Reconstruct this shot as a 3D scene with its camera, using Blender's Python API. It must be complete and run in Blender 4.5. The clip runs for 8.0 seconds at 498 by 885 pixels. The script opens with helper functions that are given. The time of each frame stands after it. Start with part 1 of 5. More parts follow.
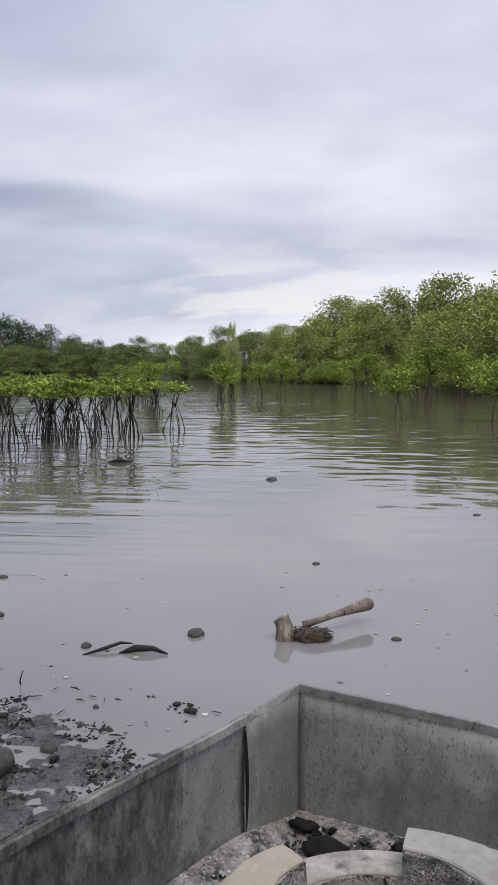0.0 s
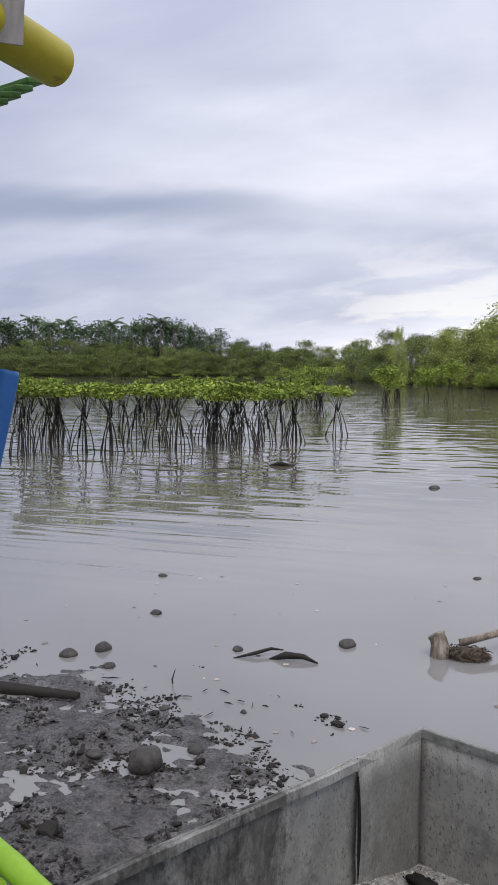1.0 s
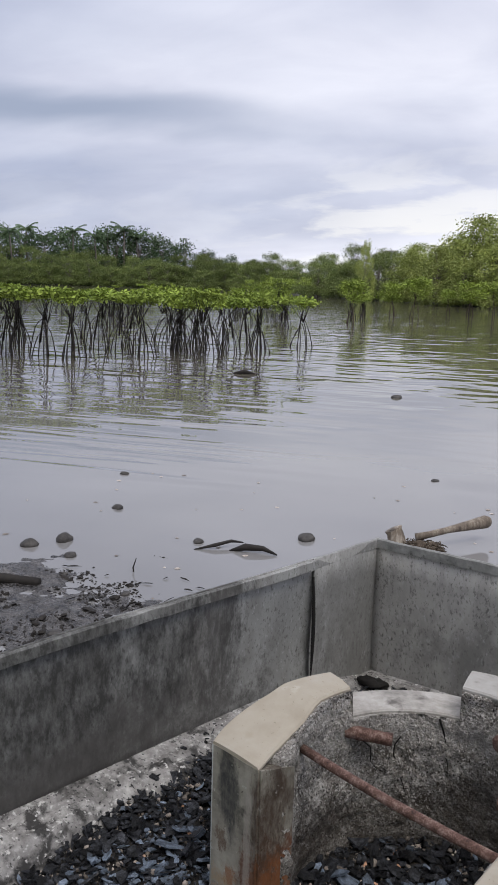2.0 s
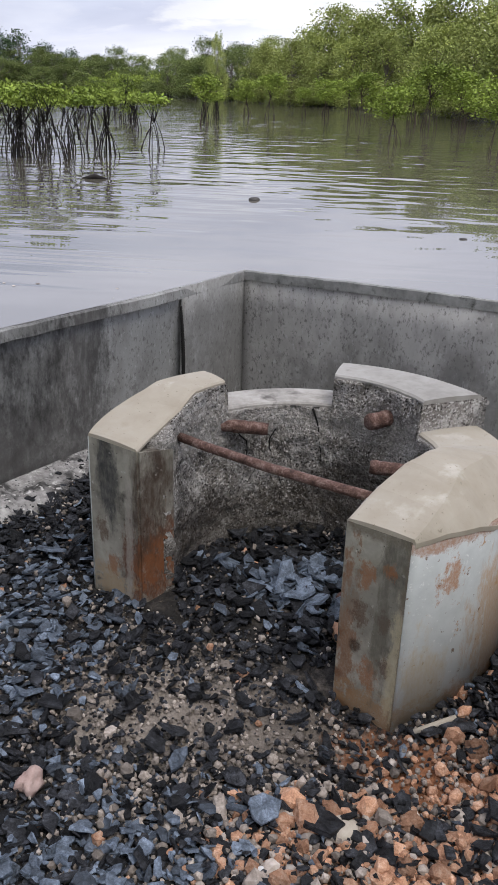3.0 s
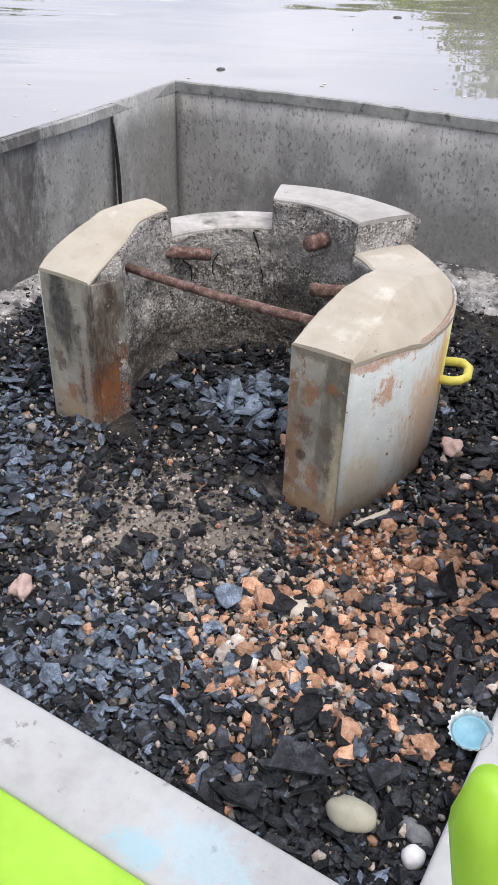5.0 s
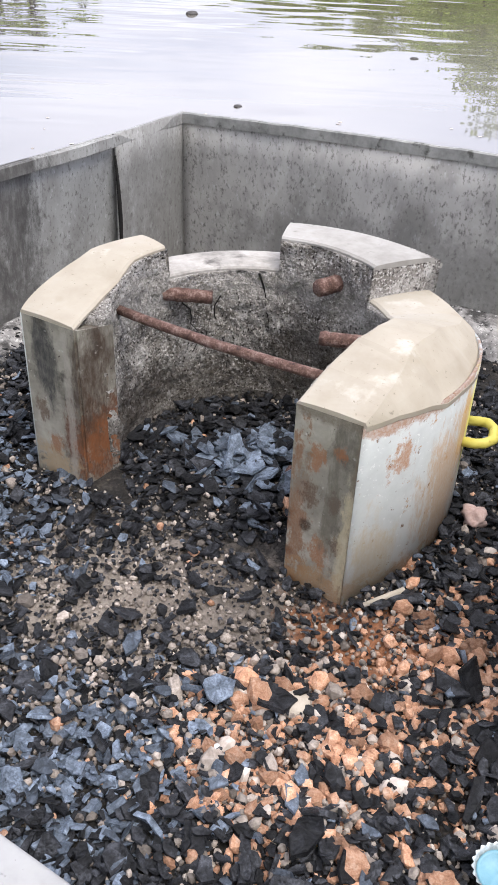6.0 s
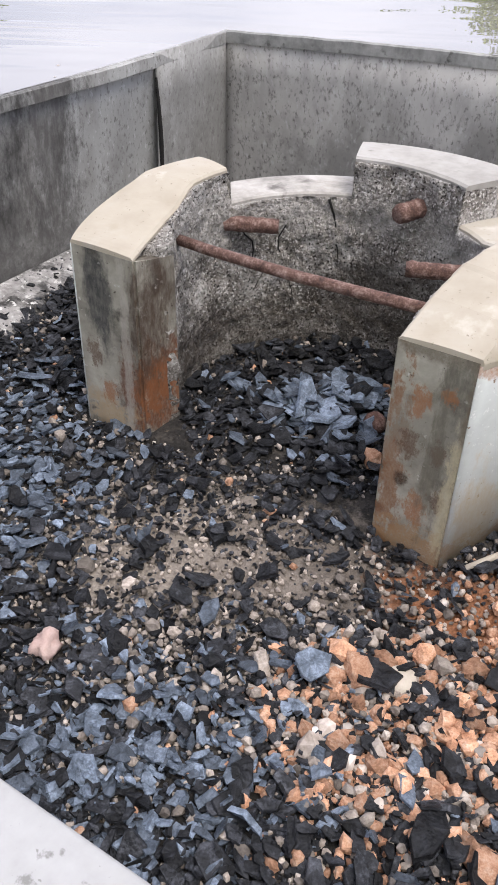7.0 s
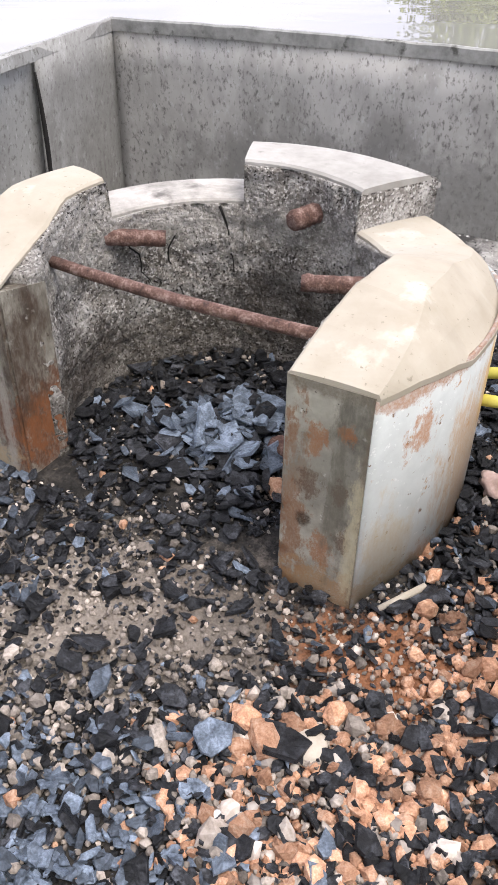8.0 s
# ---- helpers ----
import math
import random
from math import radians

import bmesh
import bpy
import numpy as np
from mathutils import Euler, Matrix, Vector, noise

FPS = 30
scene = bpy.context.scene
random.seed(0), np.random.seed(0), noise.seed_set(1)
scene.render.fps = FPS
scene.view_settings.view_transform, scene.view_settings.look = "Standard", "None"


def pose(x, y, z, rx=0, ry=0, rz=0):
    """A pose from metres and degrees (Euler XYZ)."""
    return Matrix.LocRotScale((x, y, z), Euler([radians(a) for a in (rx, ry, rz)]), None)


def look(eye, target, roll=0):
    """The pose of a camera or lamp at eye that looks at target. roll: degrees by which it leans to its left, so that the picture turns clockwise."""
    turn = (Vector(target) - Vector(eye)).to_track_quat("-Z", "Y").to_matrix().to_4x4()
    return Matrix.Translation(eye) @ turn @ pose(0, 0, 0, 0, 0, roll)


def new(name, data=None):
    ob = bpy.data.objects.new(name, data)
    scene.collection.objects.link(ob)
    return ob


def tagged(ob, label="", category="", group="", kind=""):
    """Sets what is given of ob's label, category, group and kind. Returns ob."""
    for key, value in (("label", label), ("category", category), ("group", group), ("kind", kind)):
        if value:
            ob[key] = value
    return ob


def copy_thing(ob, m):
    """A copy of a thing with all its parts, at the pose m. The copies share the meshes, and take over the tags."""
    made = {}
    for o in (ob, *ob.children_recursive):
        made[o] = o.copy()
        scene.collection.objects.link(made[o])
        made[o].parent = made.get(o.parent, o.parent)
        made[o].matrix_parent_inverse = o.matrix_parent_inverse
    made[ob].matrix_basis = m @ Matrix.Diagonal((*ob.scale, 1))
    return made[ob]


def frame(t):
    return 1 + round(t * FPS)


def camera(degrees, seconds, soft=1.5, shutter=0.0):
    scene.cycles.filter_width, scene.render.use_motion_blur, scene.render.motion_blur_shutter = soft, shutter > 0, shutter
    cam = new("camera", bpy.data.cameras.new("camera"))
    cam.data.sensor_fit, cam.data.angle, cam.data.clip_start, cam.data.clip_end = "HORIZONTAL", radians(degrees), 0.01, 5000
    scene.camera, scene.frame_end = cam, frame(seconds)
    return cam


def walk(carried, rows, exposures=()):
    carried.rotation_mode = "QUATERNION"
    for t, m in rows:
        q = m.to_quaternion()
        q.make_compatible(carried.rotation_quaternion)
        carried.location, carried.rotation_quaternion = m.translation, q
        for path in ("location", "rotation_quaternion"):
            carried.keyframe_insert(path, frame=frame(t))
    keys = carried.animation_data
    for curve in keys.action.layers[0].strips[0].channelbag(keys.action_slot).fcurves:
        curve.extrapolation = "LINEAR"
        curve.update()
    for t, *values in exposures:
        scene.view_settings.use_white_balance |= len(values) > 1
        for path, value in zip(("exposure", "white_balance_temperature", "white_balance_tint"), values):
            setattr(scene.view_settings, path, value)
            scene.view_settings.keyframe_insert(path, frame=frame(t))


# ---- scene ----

cam = camera(32.7, 8.0, soft=0.7)
PATH = [
    (0, (0.071, -0.151, 0.728), (-0.168, 1.825, 0.539), 0.0),
    (0.5, (0.124, -0.086, 0.741), (-0.321, 1.855, 0.556), 0.3),
    (1, (0.125, -0.067, 0.751), (-0.491, 1.827, 0.569), 0.3),
    (1.2, (0.127, -0.066, 0.744), (-0.542, 1.81, 0.564), 0.7),
    (2.3, (0.135, -0.062, 0.527), (-0.3, 1.826, 0.029), 1.9),
    (2.5, (0.138, -0.064, 0.503), (-0.238, 1.813, -0.076), 1.8),
    (3, (0.127, -0.066, 0.457), (-0.047, 1.767, -0.323), 1.8),
    (3.5, (0.129, -0.053, 0.431), (0.029, 1.733, -0.463), 1.2),
    (4, (0.121, -0.066, 0.435), (0.107, 1.702, -0.501), 2.3),
    (4.5, (0.117, -0.106, 0.477), (0.104, 1.533, -0.668), 2.0),
    (4.7, (0.117, -0.113, 0.501), (0.116, 1.499, -0.683), 1.8),
    (5.8, (0.117, -0.05, 0.482), (0.106, 1.612, -0.631), 1.8),
    (6, (0.125, -0.026, 0.474), (0.095, 1.637, -0.637), 2.4),
    (6.5, (0.132, 0.007, 0.437), (0.057, 1.649, -0.702), 2.4),
    (7, (0.073, 0.032, 0.422), (0.016, 1.634, -0.774), 1.3),
    (7.5, (0.087, 0.073, 0.418), (0.127, 1.639, -0.826), 1.3),
    (8, (0.107, 0.1, 0.424), (0.187, 1.671, -0.812), 1.0),
]
EXPOSURE = [(0.0, 0.24, 6650, 9), (1.2, 0.38, 6650, 9), (2.3, 0.34, 6600, 9), (3.0, 0.56, 6550, 10), (3.5, 0.66, 6600, 10.5), (4.5, 0.97, 6600, 10.5), (5.8, 1.40, 6650, 10.5), (6.5, 1.28, 6650, 10.5), (7.5, 1.36, 6800, 12), (8.0, 1.52, 6800, 11.5)]
walk(cam, [(t, look(eye, target, roll)) for t, eye, target, roll in PATH], EXPOSURE)

# ---- light ----
SUN_UP, SUN_TURN = 64.0, 135.0
world = bpy.data.worlds.new("overcast_sky")
scene.world = world
world.use_nodes = True


def build_sky():
    nt = world.node_tree
    n, l = nt.nodes, nt.links
    bg = n["Background"]
    sky = n.new("ShaderNodeTexSky")
    sky.sky_type = "NISHITA"
    sky.sun_disc = False
    sky.sun_elevation, sky.sun_rotation = radians(SUN_UP), radians(SUN_TURN)
    co = n.new("ShaderNodeTexCoord")
    sep = n.new("ShaderNodeSeparateXYZ")
    l.new(co.outputs["Generated"], sep.inputs[0])
    # clouds lie in flat layers: stretch the pattern towards the horizon
    up = n.new("ShaderNodeMath"); up.operation = "MAXIMUM"; up.inputs[1].default_value = 0.0
    l.new(sep.outputs["Z"], up.inputs[0])
    add = n.new("ShaderNodeMath"); add.inputs[1].default_value = 0.33
    l.new(up.outputs[0], add.inputs[0])
    div = n.new("ShaderNodeVectorMath"); div.operation = "DIVIDE"
    com = n.new("ShaderNodeCombineXYZ")
    for k in ("X", "Y"):
        l.new(add.outputs[0], com.inputs[k])
    com.inputs["Z"].default_value = 1.0
    l.new(co.outputs["Generated"], div.inputs[0]); l.new(com.outputs[0], div.inputs[1])
    def cloud(scale, detail, rough, lo, hi, shift):
        mp = n.new("ShaderNodeMapping")
        mp.inputs["Location"].default_value = shift
        mp.inputs["Scale"].default_value = (0.6, 1.0, 1.0)
        l.new(div.outputs[0], mp.inputs[0])
        t = n.new("ShaderNodeTexNoise"); t.inputs["Scale"].default_value = scale
        t.inputs["Detail"].default_value = detail; t.inputs["Roughness"].default_value = rough
        t.inputs["Distortion"].default_value = 0.3
        l.new(mp.outputs[0], t.inputs["Vector"])
        r = n.new("ShaderNodeMapRange"); r.inputs["From Min"].default_value = lo; r.inputs["From Max"].default_value = hi
        l.new(t.outputs["Fac"], r.inputs["Value"])
        return r.outputs[0]
    big = cloud(1.1, 4, 0.45, 0.34, 0.64, (3.1, 1.2, 0))
    fine = cloud(3.6, 7, 0.55, 0.32, 0.68, (0.4, 5.0, 0))
    grey = n.new("ShaderNodeMix"); grey.data_type = "RGBA"
    grey.inputs["A"].default_value = (0.41, 0.45, 0.59, 1); grey.inputs["B"].default_value = (0.82, 0.83, 0.93, 1)
    l.new(big, grey.inputs["Factor"])
    soft = n.new("ShaderNodeMix"); soft.data_type = "RGBA"; soft.blend_type = "MULTIPLY"
    soft.inputs["Factor"].default_value = 0.8
    tone = n.new("ShaderNodeMix"); tone.data_type = "RGBA"
    tone.inputs["A"].default_value = (0.84, 0.85, 0.9, 1); tone.inputs["B"].default_value = (1.1, 1.1, 1.1, 1)
    l.new(fine, tone.inputs["Factor"])
    l.new(grey.outputs["Result"], soft.inputs["A"]); l.new(tone.outputs["Result"], soft.inputs["B"])
    # heaped white clouds low over the horizon
    heap = cloud(5.5, 7, 0.55, 0.46, 0.56, (2.2, 0.7, 0))
    belt = n.new("ShaderNodeMapRange"); belt.interpolation_type = "SMOOTHSTEP"
    belt.inputs["From Min"].default_value, belt.inputs["From Max"].default_value = 0.17, 0.05
    l.new(sep.outputs["Z"], belt.inputs["Value"])
    ahead = n.new("ShaderNodeMapRange"); ahead.interpolation_type = "SMOOTHSTEP"
    ahead.inputs["From Min"].default_value, ahead.inputs["From Max"].default_value = -0.34, -0.08
    ahead.inputs["To Min"].default_value = 0.12
    l.new(sep.outputs["X"], ahead.inputs["Value"])
    low = n.new("ShaderNodeMath"); low.operation = "MULTIPLY"
    l.new(belt.outputs[0], low.inputs[0]); l.new(ahead.outputs[0], low.inputs[1])
    both = n.new("ShaderNodeMath"); both.operation = "MULTIPLY"
    l.new(heap, both.inputs[0]); l.new(low.outputs[0], both.inputs[1])
    part_of = n.new("ShaderNodeMath"); part_of.operation = "MULTIPLY"; part_of.inputs[1].default_value = 0.85
    l.new(both.outputs[0], part_of.inputs[0])
    heaped = n.new("ShaderNodeMix"); heaped.data_type = "RGBA"; heaped.inputs["B"].default_value = (0.85, 0.85, 0.87, 1)
    l.new(part_of.outputs[0], heaped.inputs["Factor"]); l.new(soft.outputs["Result"], heaped.inputs["A"])
    # a long slate-blue layer of cloud some ten degrees up, fading towards the right
    wavy = n.new("ShaderNodeMath"); wavy.operation = "MULTIPLY_ADD"; wavy.inputs[1].default_value = 0.035
    l.new(cloud(1.7, 5, 0.5, 0.3, 0.7, (1.3, 2.0, 0)), wavy.inputs[0]); l.new(sep.outputs["Z"], wavy.inputs[2])
    off = n.new("ShaderNodeMath"); off.operation = "SUBTRACT"; off.inputs[1].default_value = 0.184
    l.new(wavy.outputs[0], off.inputs[0])
    size = n.new("ShaderNodeMath"); size.operation = "ABSOLUTE"
    l.new(off.outputs[0], size.inputs[0])
    layer = n.new("ShaderNodeMapRange"); layer.interpolation_type = "SMOOTHSTEP"
    layer.inputs["From Min"].default_value, layer.inputs["From Max"].default_value = 0.027, 0.003
    l.new(size.outputs[0], layer.inputs["Value"])
    side = n.new("ShaderNodeMapRange"); side.interpolation_type = "SMOOTHSTEP"
    side.inputs["From Min"].default_value, side.inputs["From Max"].default_value = -0.12, -0.46
    side.inputs["To Max"].default_value = 0.95
    l.new(sep.outputs["X"], side.inputs["Value"])
    share = n.new("ShaderNodeMath"); share.operation = "MULTIPLY"
    l.new(layer.outputs[0], share.inputs[0]); l.new(side.outputs[0], share.inputs[1])
    slate = n.new("ShaderNodeMix"); slate.data_type = "RGBA"; slate.inputs["B"].default_value = (0.31, 0.36, 0.49, 1)
    l.new(share.outputs[0], slate.inputs["Factor"]); l.new(heaped.outputs["Result"], slate.inputs["A"])
    soft = slate
    # an overcast sky is brighter overhead
    rise = n.new("ShaderNodeMapRange")
    rise.inputs["From Min"].default_value = 0.25; rise.inputs["From Max"].default_value = 0.9
    rise.inputs["To Min"].default_value = 1.0; rise.inputs["To Max"].default_value = 1.45
    l.new(sep.outputs["Z"], rise.inputs["Value"])
    lift = n.new("ShaderNodeVectorMath"); lift.operation = "SCALE"
    l.new(soft.outputs["Result"], lift.inputs[0]); l.new(rise.outputs[0], lift.inputs["Scale"])
    dim = n.new("ShaderNodeVectorMath"); dim.operation = "SCALE"; dim.inputs["Scale"].default_value = 0.05
    l.new(sky.outputs[0], dim.inputs[0])
    mix = n.new("ShaderNodeMix"); mix.data_type = "RGBA"; mix.inputs["Factor"].default_value = 0.92
    l.new(dim.outputs[0], mix.inputs["A"]); l.new(lift.outputs[0], mix.inputs["B"])
    l.new(mix.outputs["Result"], bg.inputs["Color"])
    bg.inputs["Strength"].default_value = 0.95


build_sky()
sun = new("sun", bpy.data.lights.new("sun", "SUN"))
sun.data.energy, sun.data.angle, sun.data.color = 1.1, radians(30), (1.0, 0.95, 0.87)
# from the right and a little behind the camera
sun.matrix_world = look((20 * math.sin(radians(SUN_TURN)), 20 * math.cos(radians(SUN_TURN)), 20 * math.tan(radians(SUN_UP))), (0, 0, 0))

# ---- materials ----
def make_material(name, colors, scale=20.0, rough=0.8, metal=0.0, bump=0.3, bump_scale=None, spots=None, per_object=0.0, per_island=0.0,
                  detail=6, stretch=(1, 1, 1), distance=0.004, spec=0.3):
    """Colours run along a coarse and a fine noise; spots: (colour, scale, low, high) laid over by a third noise."""
    m = bpy.data.materials.new(name)
    m.use_nodes = True
    nt = m.node_tree
    n, l = nt.nodes, nt.links
    b = n["Principled BSDF"]
    co = n.new("ShaderNodeTexCoord")
    mp = n.new("ShaderNodeMapping"); mp.inputs["Scale"].default_value = stretch
    l.new(co.outputs["Object"], mp.inputs[0])
    def noise_of(sc, det=detail, ro=0.6):
        t = n.new("ShaderNodeTexNoise")
        t.inputs["Scale"].default_value, t.inputs["Detail"].default_value, t.inputs["Roughness"].default_value = sc, det, ro
        l.new(mp.outputs[0], t.inputs["Vector"])
        return t.outputs["Fac"]
    a, c = noise_of(scale), noise_of(scale * 5.3)
    mixed = n.new("ShaderNodeMath"); mixed.operation = "MULTIPLY_ADD"; mixed.inputs[1].default_value = 0.4
    half = n.new("ShaderNodeMath"); half.operation = "MULTIPLY"; half.inputs[1].default_value = 0.6
    l.new(a, half.inputs[0]); l.new(c, mixed.inputs[0]); l.new(half.outputs[0], mixed.inputs[2])
    ramp = n.new("ShaderNodeValToRGB")
    els = ramp.color_ramp.elements
    while len(els) < len(colors):
        els.new(0.5)
    for k, col in enumerate(colors):
        els[k].position = 0.34 + 0.32 * k / max(1, len(colors) - 1)
        els[k].color = (*col, 1)
    l.new(mixed.outputs[0], ramp.inputs[0])
    out = ramp.outputs[0]
    for col, sc, lo, hi in spots or ():
        r = n.new("ShaderNodeMapRange"); r.inputs["From Min"].default_value, r.inputs["From Max"].default_value = lo, hi
        l.new(noise_of(sc), r.inputs["Value"])
        mx = n.new("ShaderNodeMix"); mx.data_type = "RGBA"; mx.inputs["B"].default_value = (*col, 1)
        l.new(r.outputs[0], mx.inputs["Factor"]); l.new(out, mx.inputs["A"])
        out = mx.outputs["Result"]
    for amount, node, sock in ((per_object, "ShaderNodeObjectInfo", "Random"), (per_island, "ShaderNodeNewGeometry", "Random Per Island")):
        if amount:
            info = n.new(node)
            r = n.new("ShaderNodeMapRange"); r.inputs["To Min"].default_value, r.inputs["To Max"].default_value = 1 - amount, 1 + amount
            l.new(info.outputs[sock], r.inputs["Value"])
            sc = n.new("ShaderNodeVectorMath"); sc.operation = "SCALE"
            l.new(out, sc.inputs[0]); l.new(r.outputs[0], sc.inputs["Scale"])
            out = sc.outputs[0]
    l.new(out, b.inputs["Base Color"])
    b.inputs["Metallic"].default_value, b.inputs["Specular IOR Level"].default_value = metal, spec
    r = n.new("ShaderNodeMapRange"); r.inputs["To Min"].default_value, r.inputs["To Max"].default_value = max(0.02, rough - 0.12), min(1, rough + 0.12)
    l.new(c, r.inputs["Value"]); l.new(r.outputs[0], b.inputs["Roughness"])
    if bump:
        bp = n.new("ShaderNodeBump"); bp.inputs["Strength"].default_value, bp.inputs["Distance"].default_value = bump, distance
        l.new(noise_of(bump_scale or scale * 3), bp.inputs["Height"]); l.new(bp.outputs[0], b.inputs["Normal"])
    return m


def leaf_material(name, dark, light):
    return make_material(name, [dark, light], scale=0.5, rough=0.75, bump=0, per_island=0.35, per_object=0.2, spec=0.2)


def water_material():
    m = bpy.data.materials.new("murky_water")
    m.use_nodes = True
    n, l = m.node_tree.nodes, m.node_tree.links
    b = n["Principled BSDF"]
    b.inputs["Roughness"].default_value = 0.015
    b.inputs["IOR"].default_value = 1.6
    co = n.new("ShaderNodeTexCoord")
    def waves(scale, stretch, turn, detail=2.0):
        mp = n.new("ShaderNodeMapping"); mp.inputs["Scale"].default_value = stretch; mp.inputs["Rotation"].default_value = (0, 0, radians(turn))
        l.new(co.outputs["Object"], mp.inputs[0])
        t = n.new("ShaderNodeTexNoise"); t.inputs["Scale"].default_value = scale; t.inputs["Detail"].default_value = detail
        t.inputs["Distortion"].default_value = 0.4
        l.new(mp.outputs[0], t.inputs["Vector"])
        return t.outputs["Fac"]
    sep = n.new("ShaderNodeSeparateXYZ"); l.new(co.outputs["Object"], sep.inputs[0])
    def ramp(lo, hi, a, b):
        r = n.new("ShaderNodeMapRange"); r.interpolation_type = "SMOOTHSTEP"
        r.inputs["From Min"].default_value, r.inputs["From Max"].default_value = lo, hi
        r.inputs["To Min"].default_value, r.inputs["To Max"].default_value = a, b
        l.new(sep.outputs["Y"], r.inputs["Value"])
        return r.outputs[0]
    # pale silt in the shallows, darker olive-brown water further out
    silt = n.new("ShaderNodeMix"); silt.data_type = "RGBA"
    silt.inputs["A"].default_value = (0.205, 0.20, 0.195, 1); silt.inputs["B"].default_value = (0.115, 0.104, 0.08, 1)
    l.new(ramp(5.5, 19.0, 0.0, 1.0), silt.inputs["Factor"])
    murk = n.new("ShaderNodeMix"); murk.data_type = "RGBA"; murk.blend_type = "MULTIPLY"; murk.inputs["Factor"].default_value = 1.0
    tone = n.new("ShaderNodeMapRange"); tone.inputs["To Min"].default_value, tone.inputs["To Max"].default_value = 0.8, 1.2
    l.new(waves(0.3, (1, 1, 1), 0, 4), tone.inputs["Value"])
    l.new(silt.outputs["Result"], murk.inputs["A"]); l.new(tone.outputs[0], murk.inputs["B"])
    l.new(murk.outputs["Result"], b.inputs["Base Color"])
    # ripples are stronger in open water than in the sheltered shallows, and come in streaks
    calm = n.new("ShaderNodeMapRange"); calm.inputs["From Min"].default_value, calm.inputs["From Max"].default_value = 0.40, 0.60
    calm.inputs["To Min"].default_value, calm.inputs["To Max"].default_value = 0.42, 1.0
    l.new(waves(0.16, (0.6, 1.3, 1), 15, 2), calm.inputs["Value"])
    force = n.new("ShaderNodeMath"); force.operation = "MULTIPLY"
    l.new(calm.outputs[0], force.inputs[0]); l.new(ramp(6.0, 21.0, 0.04, 1.0), force.inputs[1])
    b1 = n.new("ShaderNodeBump"); b1.inputs["Distance"].default_value = 0.052
    l.new(force.outputs[0], b1.inputs["Strength"]); l.new(waves(1.05, (0.7, 1.35, 1), 14, 0.8), b1.inputs["Height"])
    b2 = n.new("ShaderNodeBump"); b2.inputs["Distance"].default_value = 0.06; b2.inputs["Strength"].default_value = 0.16
    l.new(waves(0.55, (0.3, 1.6, 1), 24), b2.inputs["Height"])
    # long low wavelets that run in from the left
    left = n.new("ShaderNodeMapRange"); left.interpolation_type = "SMOOTHSTEP"
    left.inputs["From Min"].default_value, left.inputs["From Max"].default_value = -0.5, -4.5
    l.new(sep.outputs["X"], left.inputs["Value"])
    run = n.new("ShaderNodeMath"); run.operation = "MULTIPLY"
    l.new(left.outputs[0], run.inputs[0]); l.new(ramp(6.3, 8.5, 0.0, 0.8), run.inputs[1])
    b3 = n.new("ShaderNodeBump"); b3.inputs["Distance"].default_value = 0.022
    l.new(run.outputs[0], b3.inputs["Strength"]); l.new(waves(1.0, (0.22, 2.4, 1), -22, 1.0), b3.inputs["Height"])
    l.new(b2.outputs[0], b3.inputs["Normal"]); l.new(b3.outputs[0], b1.inputs["Normal"]); l.new(b1.outputs[0], b.inputs["Normal"])
    return m


M_WATER = water_material()
M_MUD = make_material("wet_mud", [(0.022, 0.021, 0.021), (0.075, 0.071, 0.069), (0.15, 0.142, 0.138)], 9, rough=0.27, bump=1.0, bump_scale=22, distance=0.03, detail=10,
                      spots=[((0.02, 0.019, 0.019), 16, 0.55, 0.63), ((0.16, 0.15, 0.145), 30, 0.62, 0.70)])
TIN = dict(scale=5, rough=0.65, metal=0.05, bump=0.15, stretch=(1, 1, 0.6), detail=10,
           spots=[((0.22, 0.215, 0.20), 9, 0.50, 0.66), ((0.19, 0.185, 0.175), 30, 0.52, 0.80), ((0.44, 0.44, 0.43), 150, 0.58, 0.76), ((0.14, 0.135, 0.125), 240, 0.54, 0.68), ((0.12, 0.115, 0.11), 40, 0.73, 0.77)])
M_TIN = make_material("weathered_galvanised_sheet", [(0.28, 0.273, 0.253), (0.37, 0.361, 0.337), (0.45, 0.44, 0.413)], **TIN)
# side sheet: darker than the back by shade put into colour, plus soot
M_SOOTED_SHADED = make_material("sooted_shaded_galvanised_sheet", [(0.22, 0.22, 0.21), (0.30, 0.30, 0.285), (0.37, 0.37, 0.355)], **TIN)
M_RIM = make_material("rim_fold", [(0.13, 0.13, 0.12), (0.235, 0.235, 0.22), (0.33, 0.33, 0.31)], 25, rough=0.7, metal=0.2, bump=0.3,
                      spots=[((0.08, 0.08, 0.07), 40, 0.58, 0.66), ((0.24, 0.29, 0.10), 9, 0.68, 0.76)])
M_CAP = make_material("cream_cement_cap", [(0.31, 0.27, 0.208), (0.375, 0.335, 0.268), (0.415, 0.383, 0.328)], 7, rough=0.75, bump=0.12, distance=0.002,
                      spots=[((0.33, 0.29, 0.22), 22, 0.60, 0.72), ((0.58, 0.55, 0.49), 14, 0.6, 0.75), ((0.24, 0.21, 0.16), 260, 0.64, 0.70)])
M_ROUGH = make_material("sooty_rough_concrete", [(0.085, 0.074, 0.062), (0.25, 0.232, 0.208), (0.52, 0.50, 0.47)], 34, rough=0.95, bump=1.0, bump_scale=260, distance=0.006,
                        spots=[((0.045, 0.037, 0.03), 11, 0.54, 0.66), ((0.54, 0.52, 0.49), 380, 0.52, 0.61), ((0.025, 0.02, 0.017), 420, 0.55, 0.62)])
